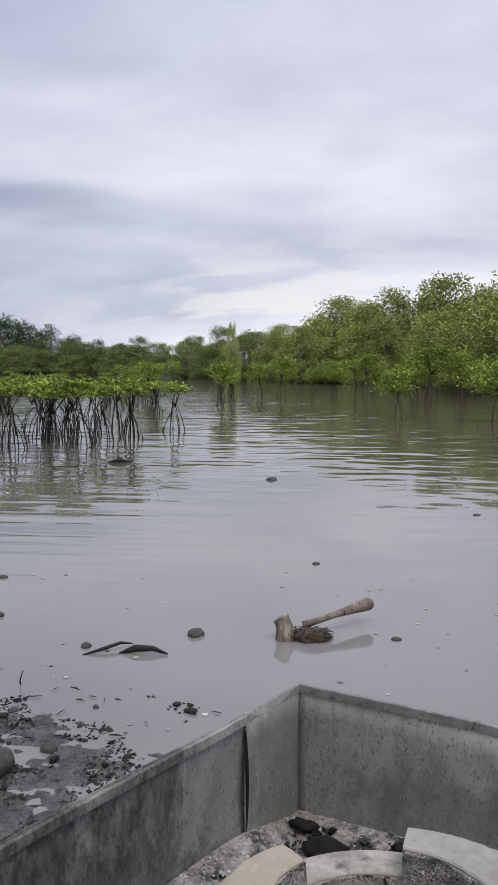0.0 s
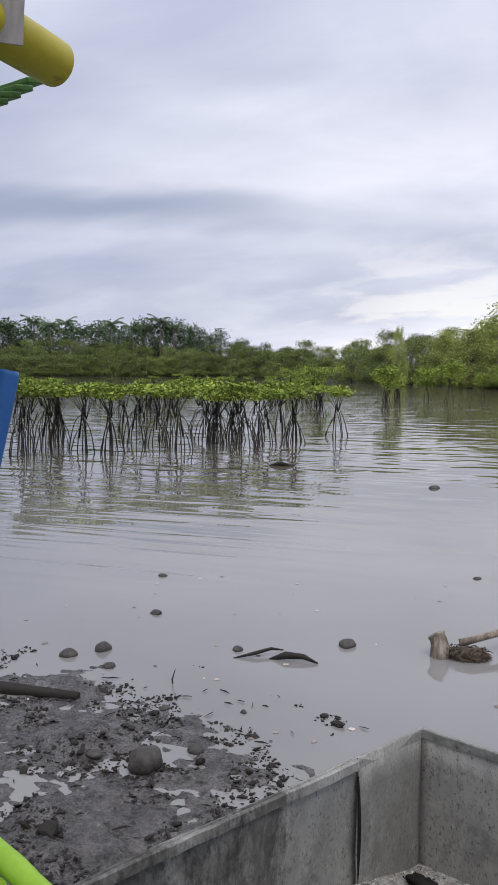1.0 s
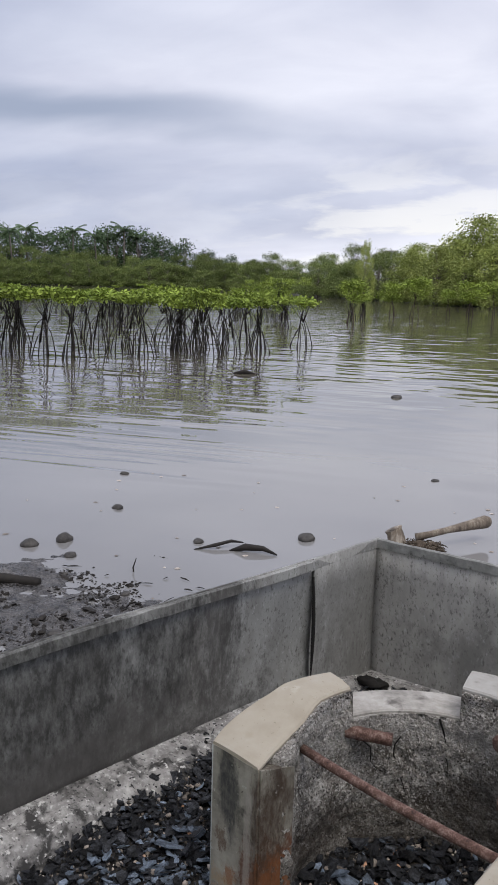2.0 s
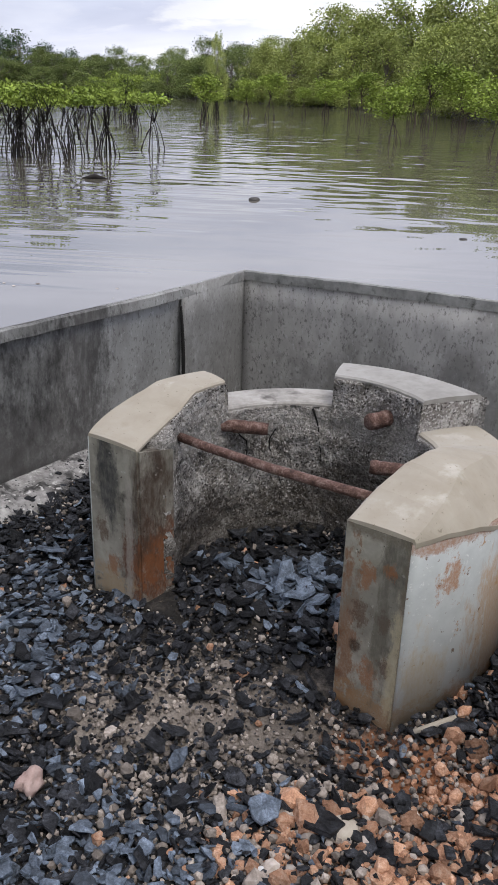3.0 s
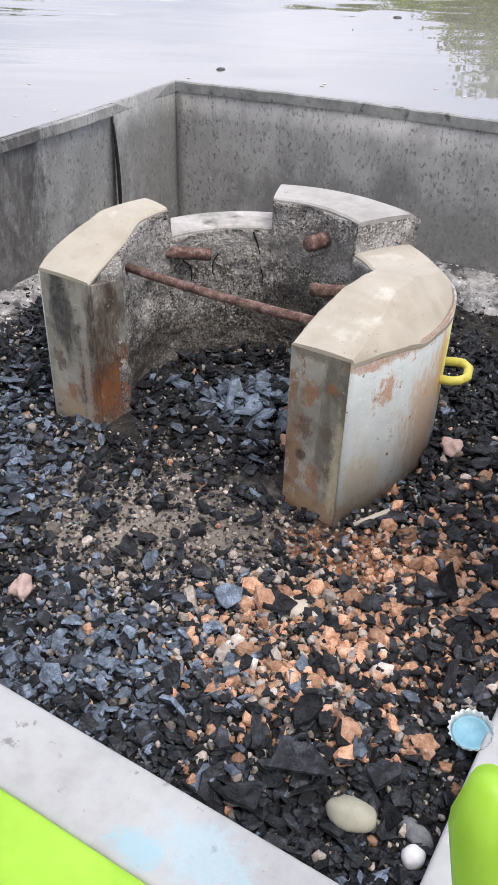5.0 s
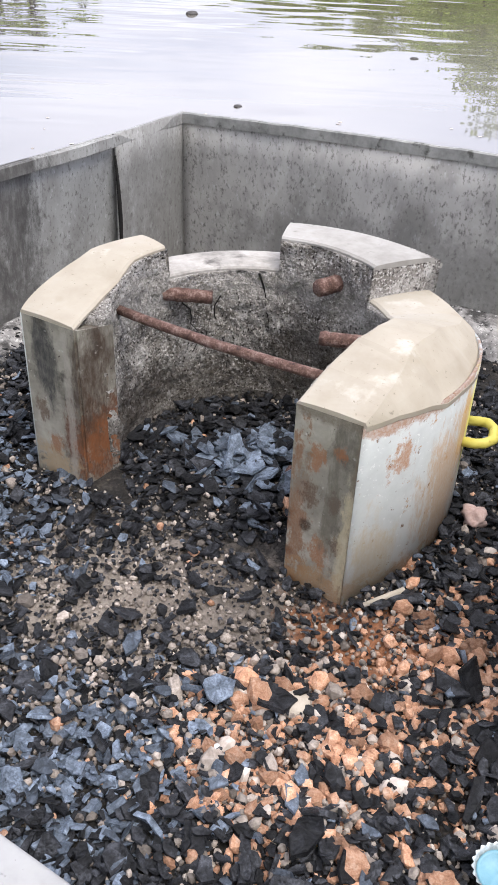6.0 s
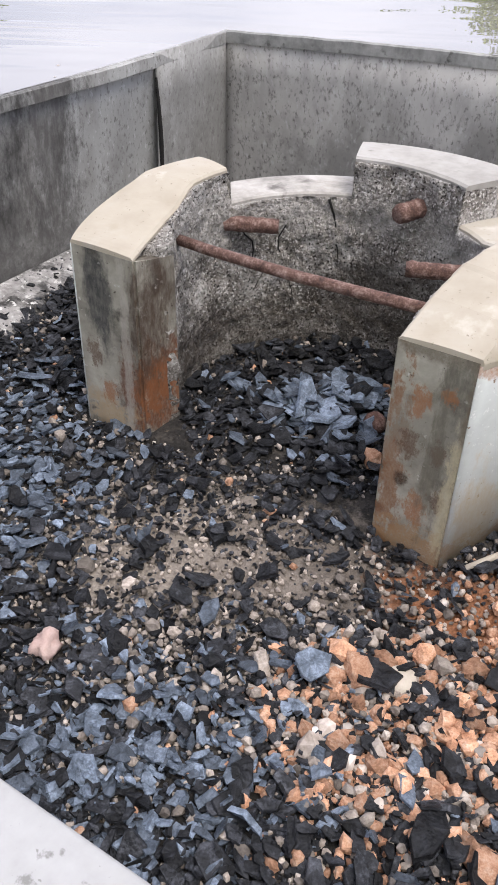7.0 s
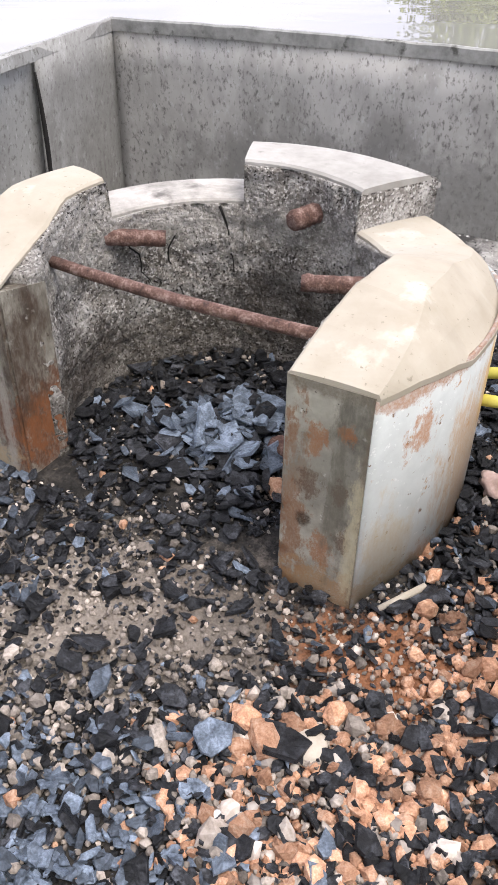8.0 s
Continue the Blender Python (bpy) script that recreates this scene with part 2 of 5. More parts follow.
M_SHELL = make_material("painted_rusty_steel", [(0.34, 0.355, 0.345), (0.42, 0.44, 0.43), (0.47, 0.49, 0.475)], 8, rough=0.5, bump=0.2, distance=0.002,
                        spots=[((0.30, 0.17, 0.08), 70, 0.64, 0.70), ((0.14, 0.09, 0.06), 150, 0.65, 0.70), ((0.52, 0.53, 0.51), 220, 0.62, 0.70)])
M_ENDPLATE = make_material("scorched_steel", [(0.13, 0.12, 0.098), (0.26, 0.245, 0.205), (0.38, 0.36, 0.305)], 18, rough=0.5, bump=0.25, distance=0.002,
                           spots=[((0.18, 0.095, 0.05), 60, 0.65, 0.72), ((0.07, 0.064, 0.054), 30, 0.56, 0.66), ((0.42, 0.41, 0.37), 120, 0.62, 0.68), ((0.05, 0.04, 0.03), 160, 0.64, 0.69)])
M_SADDLE = make_material("worn_whitish_cement", [(0.20, 0.19, 0.17), (0.36, 0.34, 0.31), (0.48, 0.46, 0.43)], 20, rough=0.85, bump=0.35, distance=0.003, spots=[((0.13, 0.12, 0.11), 26, 0.58, 0.68)])
M_LUG = make_material("whitish_cement", [(0.24, 0.227, 0.205), (0.325, 0.312, 0.286), (0.39, 0.376, 0.354)], 14, rough=0.85, bump=0.25, distance=0.002, spots=[((0.20, 0.19, 0.17), 50, 0.62, 0.72)])
# near-black soot, also the dark put into seam gap, cracks and holes
M_SOOT_GAP = make_material("soot", [(0.008, 0.008, 0.008), (0.02, 0.018, 0.016)], 60, rough=1.0, bump=0)
M_RUST = make_material("rusted_rod", [(0.035, 0.021, 0.017), (0.12, 0.066, 0.052), (0.30, 0.215, 0.185)], 130, rough=0.85, bump=0.6, distance=0.002)
M_YELLOW = make_material("yellow_paint", [(0.42, 0.36, 0.06), (0.56, 0.50, 0.11)], 30, rough=0.45, bump=0.2, spots=[((0.25, 0.14, 0.04), 60, 0.62, 0.7)])
M_ASH = make_material("ash_bed", [(0.007, 0.0066, 0.0062), (0.024, 0.022, 0.020), (0.075, 0.066, 0.057)], 55, rough=0.95, bump=1.0, bump_scale=160, distance=0.006,
                      spots=[((0.16, 0.13, 0.10), 120, 0.63, 0.70)])
M_COAL = make_material("charcoal", [(0.004, 0.0043, 0.0047), (0.018, 0.019, 0.022), (0.068, 0.072, 0.083)], 110, rough=0.45, bump=0.8, distance=0.003, per_island=0.75, per_object=0.7, spec=0.22)
# blue-grey of sky reflected on charcoal faces, put into the base colour
M_BLUECOAL = make_material("ashen_charcoal", [(0.025, 0.031, 0.039), (0.078, 0.097, 0.125), (0.175, 0.212, 0.268)], 110, rough=0.42, bump=0.8, distance=0.003, per_island=0.6, per_object=0.6)
M_CLAY = make_material("burnt_clay", [(0.21, 0.10, 0.058), (0.36, 0.20, 0.125), (0.47, 0.33, 0.245)], 160, rough=0.95, bump=0.8, distance=0.003, per_island=0.4, per_object=0.35)
M_GRAVEL = make_material("brown_grey_gravel", [(0.11, 0.092, 0.078), (0.25, 0.215, 0.185), (0.40, 0.35, 0.31)], 90, rough=0.95, bump=0.7, distance=0.002, per_island=0.6)
M_GRIT = make_material("pale_grit", [(0.22, 0.18, 0.15), (0.38, 0.33, 0.29), (0.48, 0.44, 0.40)], 50, rough=0.95, bump=0.7, distance=0.002, per_island=0.6)
M_SILL = make_material("painted_white_cement", [(0.29, 0.29, 0.285), (0.355, 0.355, 0.352), (0.40, 0.40, 0.40)], 12, rough=0.6, bump=0.15, distance=0.002,
                       spots=[((0.20, 0.20, 0.19), 60, 0.64, 0.70), ((0.36, 0.36, 0.35), 18, 0.60, 0.72), ((0.22, 0.22, 0.21), 200, 0.66, 0.71)])
M_LIME = make_material("lime_painted_bamboo", [(0.22, 0.41, 0.025), (0.27, 0.48, 0.035), (0.32, 0.54, 0.055)], 10, rough=0.4, bump=0.08, stretch=(1, 1, 0.3))
M_LEAF = leaf_material("mangrove_leaf", (0.11, 0.165, 0.028), (0.31, 0.39, 0.07))
M_ROOT = make_material("wet_root_bark", [(0.009, 0.008, 0.007), (0.028, 0.023, 0.019)], 20, rough=0.7, bump=0.3)
M_TREE = leaf_material("tree_leaf", (0.15, 0.20, 0.052), (0.40, 0.435, 0.13))
M_MIDTREE = leaf_material("shaded_olive_tree_leaf", (0.075, 0.112, 0.036), (0.22, 0.26, 0.08))
M_DARKTREE = leaf_material("far_tree_leaf", (0.042, 0.08, 0.04), (0.105, 0.15, 0.07))
M_FIBRE = make_material("brown_root_fibre", [(0.030, 0.022, 0.016), (0.085, 0.065, 0.048), (0.15, 0.12, 0.09)], 40, rough=0.9, bump=0.5)
M_BARK = make_material("bark", [(0.10, 0.085, 0.07), (0.22, 0.19, 0.16)], 8, rough=0.9, bump=0.4)
M_STONE = make_material("dark_stone", [(0.022, 0.021, 0.02), (0.055, 0.05, 0.046), (0.09, 0.083, 0.075)], 14, rough=0.6, bump=0.4, spots=[((0.3, 0.29, 0.27), 9, 0.68, 0.71)])
M_MORTAR = make_material("pale_mortar", [(0.10, 0.095, 0.09), (0.28, 0.27, 0.26), (0.50, 0.49, 0.47)], 22, rough=0.95, bump=0.9, bump_scale=80, distance=0.005,
                         spots=[((0.055, 0.053, 0.051), 28, 0.50, 0.60), ((0.56, 0.55, 0.53), 150, 0.58, 0.66), ((0.03, 0.03, 0.03), 210, 0.58, 0.65)])
M_BLUE = make_material("blue_paint", [(0.015, 0.085, 0.27), (0.02, 0.11, 0.34)], 14, rough=0.45, bump=0.1)
M_PIPE = make_material("white_plastic", [(0.55, 0.55, 0.53), (0.68, 0.68, 0.66)], 14, rough=0.4, bump=0.05)
M_YELLOWBAMBOO = make_material("yellow_painted_bamboo", [(0.36, 0.30, 0.012), (0.44, 0.38, 0.03)], 12, rough=0.4, bump=0.08, spots=[((0.25, 0.19, 0.02), 30, 0.62, 0.72)])
M_GREYWOOD = make_material("grey_weathered_wood", [(0.20, 0.185, 0.18), (0.36, 0.34, 0.335), (0.45, 0.43, 0.42)], 18, rough=0.85, bump=0.4, stretch=(1, 1, 0.2), spots=[((0.06, 0.05, 0.045), 30, 0.64, 0.7)])
M_GREEN = make_material("dark_green_paint", [(0.05, 0.13, 0.03), (0.09, 0.20, 0.05)], 20, rough=0.5, bump=0.1)
M_CINDER = make_material("grey_cinder", [(0.09, 0.092, 0.097), (0.19, 0.192, 0.20)], 120, rough=0.9, bump=0.5, distance=0.002)
M_CREAM = make_material("cream_stone", [(0.38, 0.33, 0.265), (0.49, 0.44, 0.37)], 90, rough=0.9, bump=0.4, distance=0.002)
M_WHITE = make_material("white_stone", [(0.55, 0.54, 0.53), (0.68, 0.67, 0.66)], 90, rough=0.85, bump=0.5, distance=0.002)
M_PEBBLE = make_material("olive_pebble", [(0.24, 0.23, 0.17), (0.34, 0.32, 0.25)], 60, rough=0.5, bump=0.1, distance=0.001)
M_PINK = make_material("pinkish_stone", [(0.36, 0.24, 0.21), (0.52, 0.40, 0.36)], 80, rough=0.95, bump=0.6, distance=0.002)
M_CAPEDGE = make_material("worn_cap_metal", [(0.30, 0.34, 0.34), (0.55, 0.60, 0.60)], 200, rough=0.4, metal=0.5, bump=0.1, distance=0.0005)
M_CAPBLUE = make_material("light_blue_liner", [(0.13, 0.29, 0.36), (0.20, 0.37, 0.44)], 120, rough=0.4, bump=0.05, distance=0.0005)
M_WOOD = make_material("driftwood", [(0.06, 0.045, 0.035), (0.19, 0.155, 0.12), (0.42, 0.38, 0.32)], 9, rough=0.8, bump=0.5, stretch=(1, 1, 0.3))


def stain(m, centre, radii, colour, amount=1.0, ragged=0.5, scale=30.0, stretch=(1, 1, 1)):
    """A ragged stain round a place of the object: the colour is mixed over what the material has."""
    n, l = m.node_tree.nodes, m.node_tree.links
    b = n["Principled BSDF"]
    old = b.inputs["Base Color"].links[0].from_socket
    co = n.new("ShaderNodeTexCoord")
    mp = n.new("ShaderNodeMapping"); mp.vector_type = "TEXTURE"
    mp.inputs["Location"].default_value, mp.inputs["Scale"].default_value = centre, radii
    l.new(co.outputs["Object"], mp.inputs[0])
    ln = n.new("ShaderNodeVectorMath"); ln.operation = "LENGTH"
    l.new(mp.outputs[0], ln.inputs[0])
    st = n.new("ShaderNodeMapping"); st.inputs["Scale"].default_value = stretch
    l.new(co.outputs["Object"], st.inputs[0])
    t = n.new("ShaderNodeTexNoise"); t.inputs["Scale"].default_value = scale; t.inputs["Detail"].default_value = 9; t.inputs["Roughness"].default_value = 0.75
    l.new(st.outputs[0], t.inputs["Vector"])
    ma = n.new("ShaderNodeMath"); ma.operation = "MULTIPLY_ADD"; ma.inputs[1].default_value = 5.5 * ragged
    l.new(t.outputs["Fac"], ma.inputs[0]); l.new(ln.outputs["Value"], ma.inputs[2])
    r = n.new("ShaderNodeMapRange")
    r.inputs["From Min"].default_value, r.inputs["From Max"].default_value = 0.60 + 2.75 * ragged, 1.05 + 2.75 * ragged
    r.inputs["To Min"].default_value, r.inputs["To Max"].default_value = amount, 0.0
    l.new(ma.outputs[0], r.inputs["Value"])
    # fine grain breaks the stain up
    g = n.new("ShaderNodeTexNoise"); g.inputs["Scale"].default_value = scale * 6; g.inputs["Detail"].default_value = 5; g.inputs["Roughness"].default_value = 0.7
    l.new(st.outputs[0], g.inputs["Vector"])
    gr = n.new("ShaderNodeMapRange"); gr.inputs["From Min"].default_value, gr.inputs["From Max"].default_value = 0.36, 0.60
    gr.inputs["To Min"].default_value, gr.inputs["To Max"].default_value = 0.6, 1.0
    l.new(g.outputs["Fac"], gr.inputs["Value"])
    fac = n.new("ShaderNodeMath"); fac.operation = "MULTIPLY"
    l.new(r.outputs[0], fac.inputs[0]); l.new(gr.outputs[0], fac.inputs[1])
    mx = n.new("ShaderNodeMix"); mx.data_type = "RGBA"; mx.inputs["B"].default_value = (*colour, 1)
    l.new(fac.outputs[0], mx.inputs["Factor"]); l.new(old, mx.inputs["A"])
    l.new(mx.outputs["Result"], b.inputs["Base Color"])


# side panel, in the box's frame: shade painted on the corner strip, then soot
stain(M_SOOTED_SHADED, (0.0, -0.06, 0.08), (0.1, 0.10, 0.20), (0.16, 0.155, 0.145), 0.6, 0.7, 40, (1, 1, 0.5))
stain(M_SOOTED_SHADED, (0.0, -0.33, 0.19), (0.1, 0.05, 0.17), (0.075, 0.07, 0.065), 0.85, 0.85, 26, (1, 1, 0.35))
stain(M_SOOTED_SHADED, (0.0, -0.68, 0.12), (0.1, 0.36, 0.26), (0.030, 0.0285, 0.0265), 0.92, 0.45, 14, (1, 1, 0.5))
stain(M_SOOTED_SHADED, (0.0, -0.52, 0.0), (0.1, 0.32, 0.08), (0.09, 0.085, 0.08), 0.85, 0.6, 18)
stain(M_SILL, (0.628, -0.868, 0.0), (0.036, 0.022, 0.02), (0.30, 0.45, 0.50), 0.6, 0.5, 60)
stain(M_SILL, (0.59, -0.885, 0.0), (0.022, 0.012, 0.02), (0.22, 0.41, 0.48), 0.7, 0.5, 80)
stain(M_TIN, (0.45, 0.0, 0.06), (0.35, 0.1, 0.05), (0.20, 0.195, 0.185), 0.7, 0.7, 22)
stain(M_ASH, (0.14, -0.07, 0), (0.24, 0.13, 1), (0.30, 0.285, 0.265), 0.85, 0.5, 40)
# ash: a pale grey-brown patch and orange dust, in the box's frame
stain(M_ASH, (0.383, -0.635, 0), (0.115, 0.08, 1), (0.33, 0.285, 0.24), 0.9, 0.6, 60)
stain(M_ASH, (0.47, -0.60, 0), (0.085, 0.06, 1), (0.20, 0.17, 0.145), 0.75, 0.6, 60)
stain(M_ASH, (0.599, -0.584, 0), (0.08, 0.05, 1), (0.34, 0.145, 0.07), 0.9, 0.45, 45)
stain(M_ASH, (0.62, -0.66, 0), (0.085, 0.06, 1), (0.17, 0.10, 0.065), 0.7, 0.5, 45)
# end plates: rust at the foot and down the inner edges, soot on the upper outer corner
stain(M_ENDPLATE, (-0.105, 0.02, 0.03), (0.024, 0.06, 0.055), (0.10, 0.036, 0.016), 0.95, 0.7, 80, (1, 1, 0.5))
stain(M_ENDPLATE, (-0.10, 0.02, 0.035), (0.016, 0.06, 0.03), (0.20, 0.075, 0.028), 0.9, 1.0, 150, (1, 1, 0.5))
stain(M_ENDPLATE, (-0.105, 0.02, 0.10), (0.014, 0.06, 0.07), (0.05, 0.030, 0.020), 0.92, 0.45, 50, (1, 1, 0.3))
stain(M_ENDPLATE, (-0.145, 0.0, 0.115), (0.018, 0.02, 0.045), (0.022, 0.024, 0.028), 0.9, 0.6, 35, (1, 1, 0.4))
stain(M_ENDPLATE, (-0.14, 0.0, 0.005), (0.03, 0.02, 0.02), (0.33, 0.24, 0.14), 0.8, 0.7, 60)
stain(M_ENDPLATE, (0.118, 0.0, 0.05), (0.010, 0.03, 0.09), (0.18, 0.08, 0.035), 0.85, 1.0, 110, (1, 1, 0.5))
stain(M_ENDPLATE, (0.14, 0.0, -0.005), (0.05, 0.03, 0.022), (0.26, 0.15, 0.07), 0.85, 0.95, 110)
stain(M_ENDPLATE, (0.155, 0.0, 0.12), (0.014, 0.02, 0.06), (0.07, 0.062, 0.05), 0.75, 0.7, 50, (1, 1, 0.4))
stain(M_ENDPLATE, (0.126, 0.0, 0.052), (0.006, 0.01, 0.007), (0.035, 0.018, 0.01), 0.95, 0.3, 120)
# shell: rust blooms, a rusty upper and lower edge, yellow paint runs round the handle
stain(M_SHELL, (0.182, 0.035, 0.118), (0.009, 0.012, 0.016), (0.28, 0.13, 0.055), 0.85, 1.0, 110, (1, 1, 0.6))
stain(M_SHELL, (0.20, 0.08, 0.155), (0.25, 0.25, 0.010), (0.24, 0.12, 0.06), 0.85, 0.75, 60)
stain(M_SHELL, (0.20, 0.08, -0.004), (0.25, 0.25, 0.016), (0.32, 0.20, 0.10), 0.85, 0.8, 60)
stain(M_SHELL, (0.2, 0.13, 0.105), (0.02, 0.020, 0.04), (0.42, 0.24, 0.06), 0.9, 0.5, 50, (1, 1, 0.25))
stain(M_SHELL, (0.2, 0.15, 0.10), (0.02, 0.014, 0.06), (0.60, 0.55, 0.05), 0.9, 0.45, 60, (1, 1, 0.2))
stain(M_SHELL, (0.2, 0.10, 0.06), (0.25, 0.04, 0.07), (0.36, 0.22, 0.11), 0.75, 0.6, 90, (1, 1, 0.3))
stain(M_SHELL, (0.175, 0.02, 0.02), (0.03, 0.03, 0.05), (0.40, 0.33, 0.22), 0.7, 0.6, 70, (1, 1, 0.4))
stain(M_ENDPLATE, (0.14, 0.0, 0.157), (0.05, 0.03, 0.008), (0.12, 0.10, 0.075), 0.8, 0.4, 80)
stain(M_ENDPLATE, (0.14, 0.0, 0.09), (0.035, 0.03, 0.03), (0.20, 0.19, 0.16), 0.7, 0.6, 60, (1, 1, 0.5))
stain(M_ENDPLATE, (0.1655, 0.0, 0.06), (0.006, 0.02, 0.12), (0.13, 0.10, 0.07), 0.8, 0.5, 120, (1, 1, 0.4))
stain(M_ENDPLATE, (-0.116, 0.0, 0.06), (0.005, 0.008, 0.12), (0.34, 0.31, 0.27), 0.7, 0.6, 120, (1, 1, 0.4))
# small rust blooms and specks scattered over both plates
for sx, sz, sr, sc in ((0.131, 0.118, 0.007, 0), (0.148, 0.082, 0.006, 1), (0.139, 0.031, 0.009, 0), (0.154, 0.044, 0.006, 1), (0.128, 0.082, 0.008, 1), (0.150, 0.128, 0.005, 0), (-0.150, 0.062, 0.008, 1), (-0.138, 0.028, 0.008, 0)):
    stain(M_ENDPLATE, (sx, 0.0, sz), (sr, 0.03, sr * 1.7), ((0.24, 0.10, 0.04), (0.09, 0.05, 0.03))[sc], 0.85, 0.85, 150, (1, 1, 0.6))
stain(M_ENDPLATE, (0.146, 0.0, 0.07), (0.007, 0.03, 0.08), (0.10, 0.09, 0.07), 0.7, 0.85, 90, (1, 1, 0.25))
stain(M_ENDPLATE, (0.160, 0.0, 0.05), (0.006, 0.03, 0.06), (0.42, 0.37, 0.25), 0.7, 0.7, 90, (1, 1, 0.4))
# lining: a pale band near the top, darker low down and under the lugs
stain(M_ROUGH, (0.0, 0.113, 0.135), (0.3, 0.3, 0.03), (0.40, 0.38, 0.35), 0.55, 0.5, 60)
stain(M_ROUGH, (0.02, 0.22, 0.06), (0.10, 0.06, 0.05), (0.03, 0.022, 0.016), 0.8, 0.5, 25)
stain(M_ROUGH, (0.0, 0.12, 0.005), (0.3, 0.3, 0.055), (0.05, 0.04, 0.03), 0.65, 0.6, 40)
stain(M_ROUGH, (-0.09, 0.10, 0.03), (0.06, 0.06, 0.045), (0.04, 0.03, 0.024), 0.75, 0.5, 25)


# ---- helpers for building ----
def mesh_of(name, bm, material, smooth=True):
    me = bpy.data.meshes.new(name)
    bm.normal_update()
    bm.to_mesh(me)
    bm.free()
    me.materials.append(material)
    if smooth:
        me.polygons.foreach_set("use_smooth", [True] * len(me.polygons))
    return me


def part(name, bm, material, parent, label="", smooth=True):
    ob = new(name, mesh_of(name, bm, material, smooth))
    ob.parent = parent
    if label:
        tagged(ob, label)
    return ob


def thing(name, label, category, group="", kind="", at=None):
    ob = new(name)
    if at is not None:
        ob.matrix_world = at
    return tagged(ob, label, category, group, kind)


def raw_mesh(name, verts, faces, material, smooth=False):
    me = bpy.data.meshes.new(name)
    me.from_pydata(verts, [], faces)
    me.materials.append(material)
    if smooth:
        me.polygons.foreach_set("use_smooth", [True] * len(me.polygons))
    return me


def box_bm(x0, x1, y0, y1, z0, z1, bevel=0.0, segments=2):
    bm = bmesh.new()
    bmesh.ops.create_cube(bm, size=1, matrix=Matrix.Translation(((x0 + x1) / 2, (y0 + y1) / 2, (z0 + z1) / 2)) @ Matrix.Diagonal((x1 - x0, y1 - y0, z1 - z0, 1)))
    if bevel:
        bmesh.ops.bevel(bm, geom=bm.edges[:], offset=bevel, segments=segments, affect="EDGES", profile=0.6)
    return bm


def tube_into(bm, points, radii, sides=8, cap=True):
    """A tube along the points."""
    pts = [Vector(p) for p in points]
    rings = []
    for k, p in enumerate(pts):
        d = (pts[min(k + 1, len(pts) - 1)] - pts[max(k - 1, 0)]).normalized()
        a = d.orthogonal().normalized() if abs(d.z) > 0.9 else d.cross(Vector((0, 0, 1))).normalized()
        b = d.cross(a)
        r = radii[k] if isinstance(radii, (list, tuple)) else radii
        rings.append([bm.verts.new(p + r * (math.cos(2 * math.pi * s / sides) * a + math.sin(2 * math.pi * s / sides) * b)) for s in range(sides)])
    for q, w in zip(rings, rings[1:]):
        for s in range(sides):
            bm.faces.new((q[s], q[(s + 1) % sides], w[(s + 1) % sides], w[s]))
    if cap:
        bm.faces.new(rings[0][::-1])
        bm.faces.new(rings[-1])


def tube_bm(points, radii, sides=10):
    bm = bmesh.new()
    tube_into(bm, points, radii, sides)
    bmesh.ops.recalc_face_normals(bm, faces=bm.faces[:])
    return bm


def lump_bm(size, seed, rough=0.25, detail=2, scale=1.0):
    bm = bmesh.new()
    bmesh.ops.create_icosphere(bm, subdivisions=detail, radius=1)
    off = Vector((seed * 7.3, seed * 3.1, seed * 1.7))
    for v in bm.verts:
        k = 1 + rough * (noise.noise(v.co * 1.3 * scale + off) + 0.5 * noise.noise(v.co * 3.1 * scale + off))
        if rough > 0.4:
            k += 0.16 * noise.noise(v.co * 4.7 + off) + 0.12 * noise.noise(v.co * 9 + off)
        v.co = Vector((v.co.x * size[0], v.co.y * size[1], v.co.z * size[2])) * k
    return bm


# ---- water, ground ----
WATER = -1.5


def ground_height(x, y):
    """Mud: a flat that slopes out of the water towards the hut, a shallow bed, and far banks."""
    shore = 5.0 + 0.25 * min(0.0, x + 2.6) * -0.3
    if x > -2.4:
        shore = 5.0 - 0.60 * (x + 2.4)
    d = shore - y
    lump = 0.0
    if -3 < d < 6:
        lump = 0.038 * noise.noise(Vector((x * 1.9, y * 1.9, 0))) + 0.022 * noise.noise(Vector((x * 5.5, y * 5.5, 2))) + 0.022 * noise.noise(Vector((x * 14, y * 14, 4))) + 0.010 * noise.noise(Vector((x * 27, y * 27, 6)))
        lump += 0.02 * max(0.0, noise.noise(Vector((x * 8, y * 8, 7))) - 0.25)
    z = WATER + (max(-0.5, 0.06 * d) if d < 0 else min(0.35, 0.004 + 0.013 * d)) + lump
    far = math.hypot(x, y)
    if far > 40:
        bank = bank_distance(math.degrees(math.atan2(-x, y)))
        z = max(z, WATER - 0.6 + min(1.1, max(0.0, (far - bank + 4) * 0.12)))
    return z


def bank_distance(a):
    """How far the opposite bank lies, by degrees to the left of straight ahead."""
    if abs(a) > 75:
        return 400
    if a > 20:
        return 160
    if a > 0:
        return 85 + (a / 20) ** 1.5 * 75
    return max(46, 85 + a * 2.6)


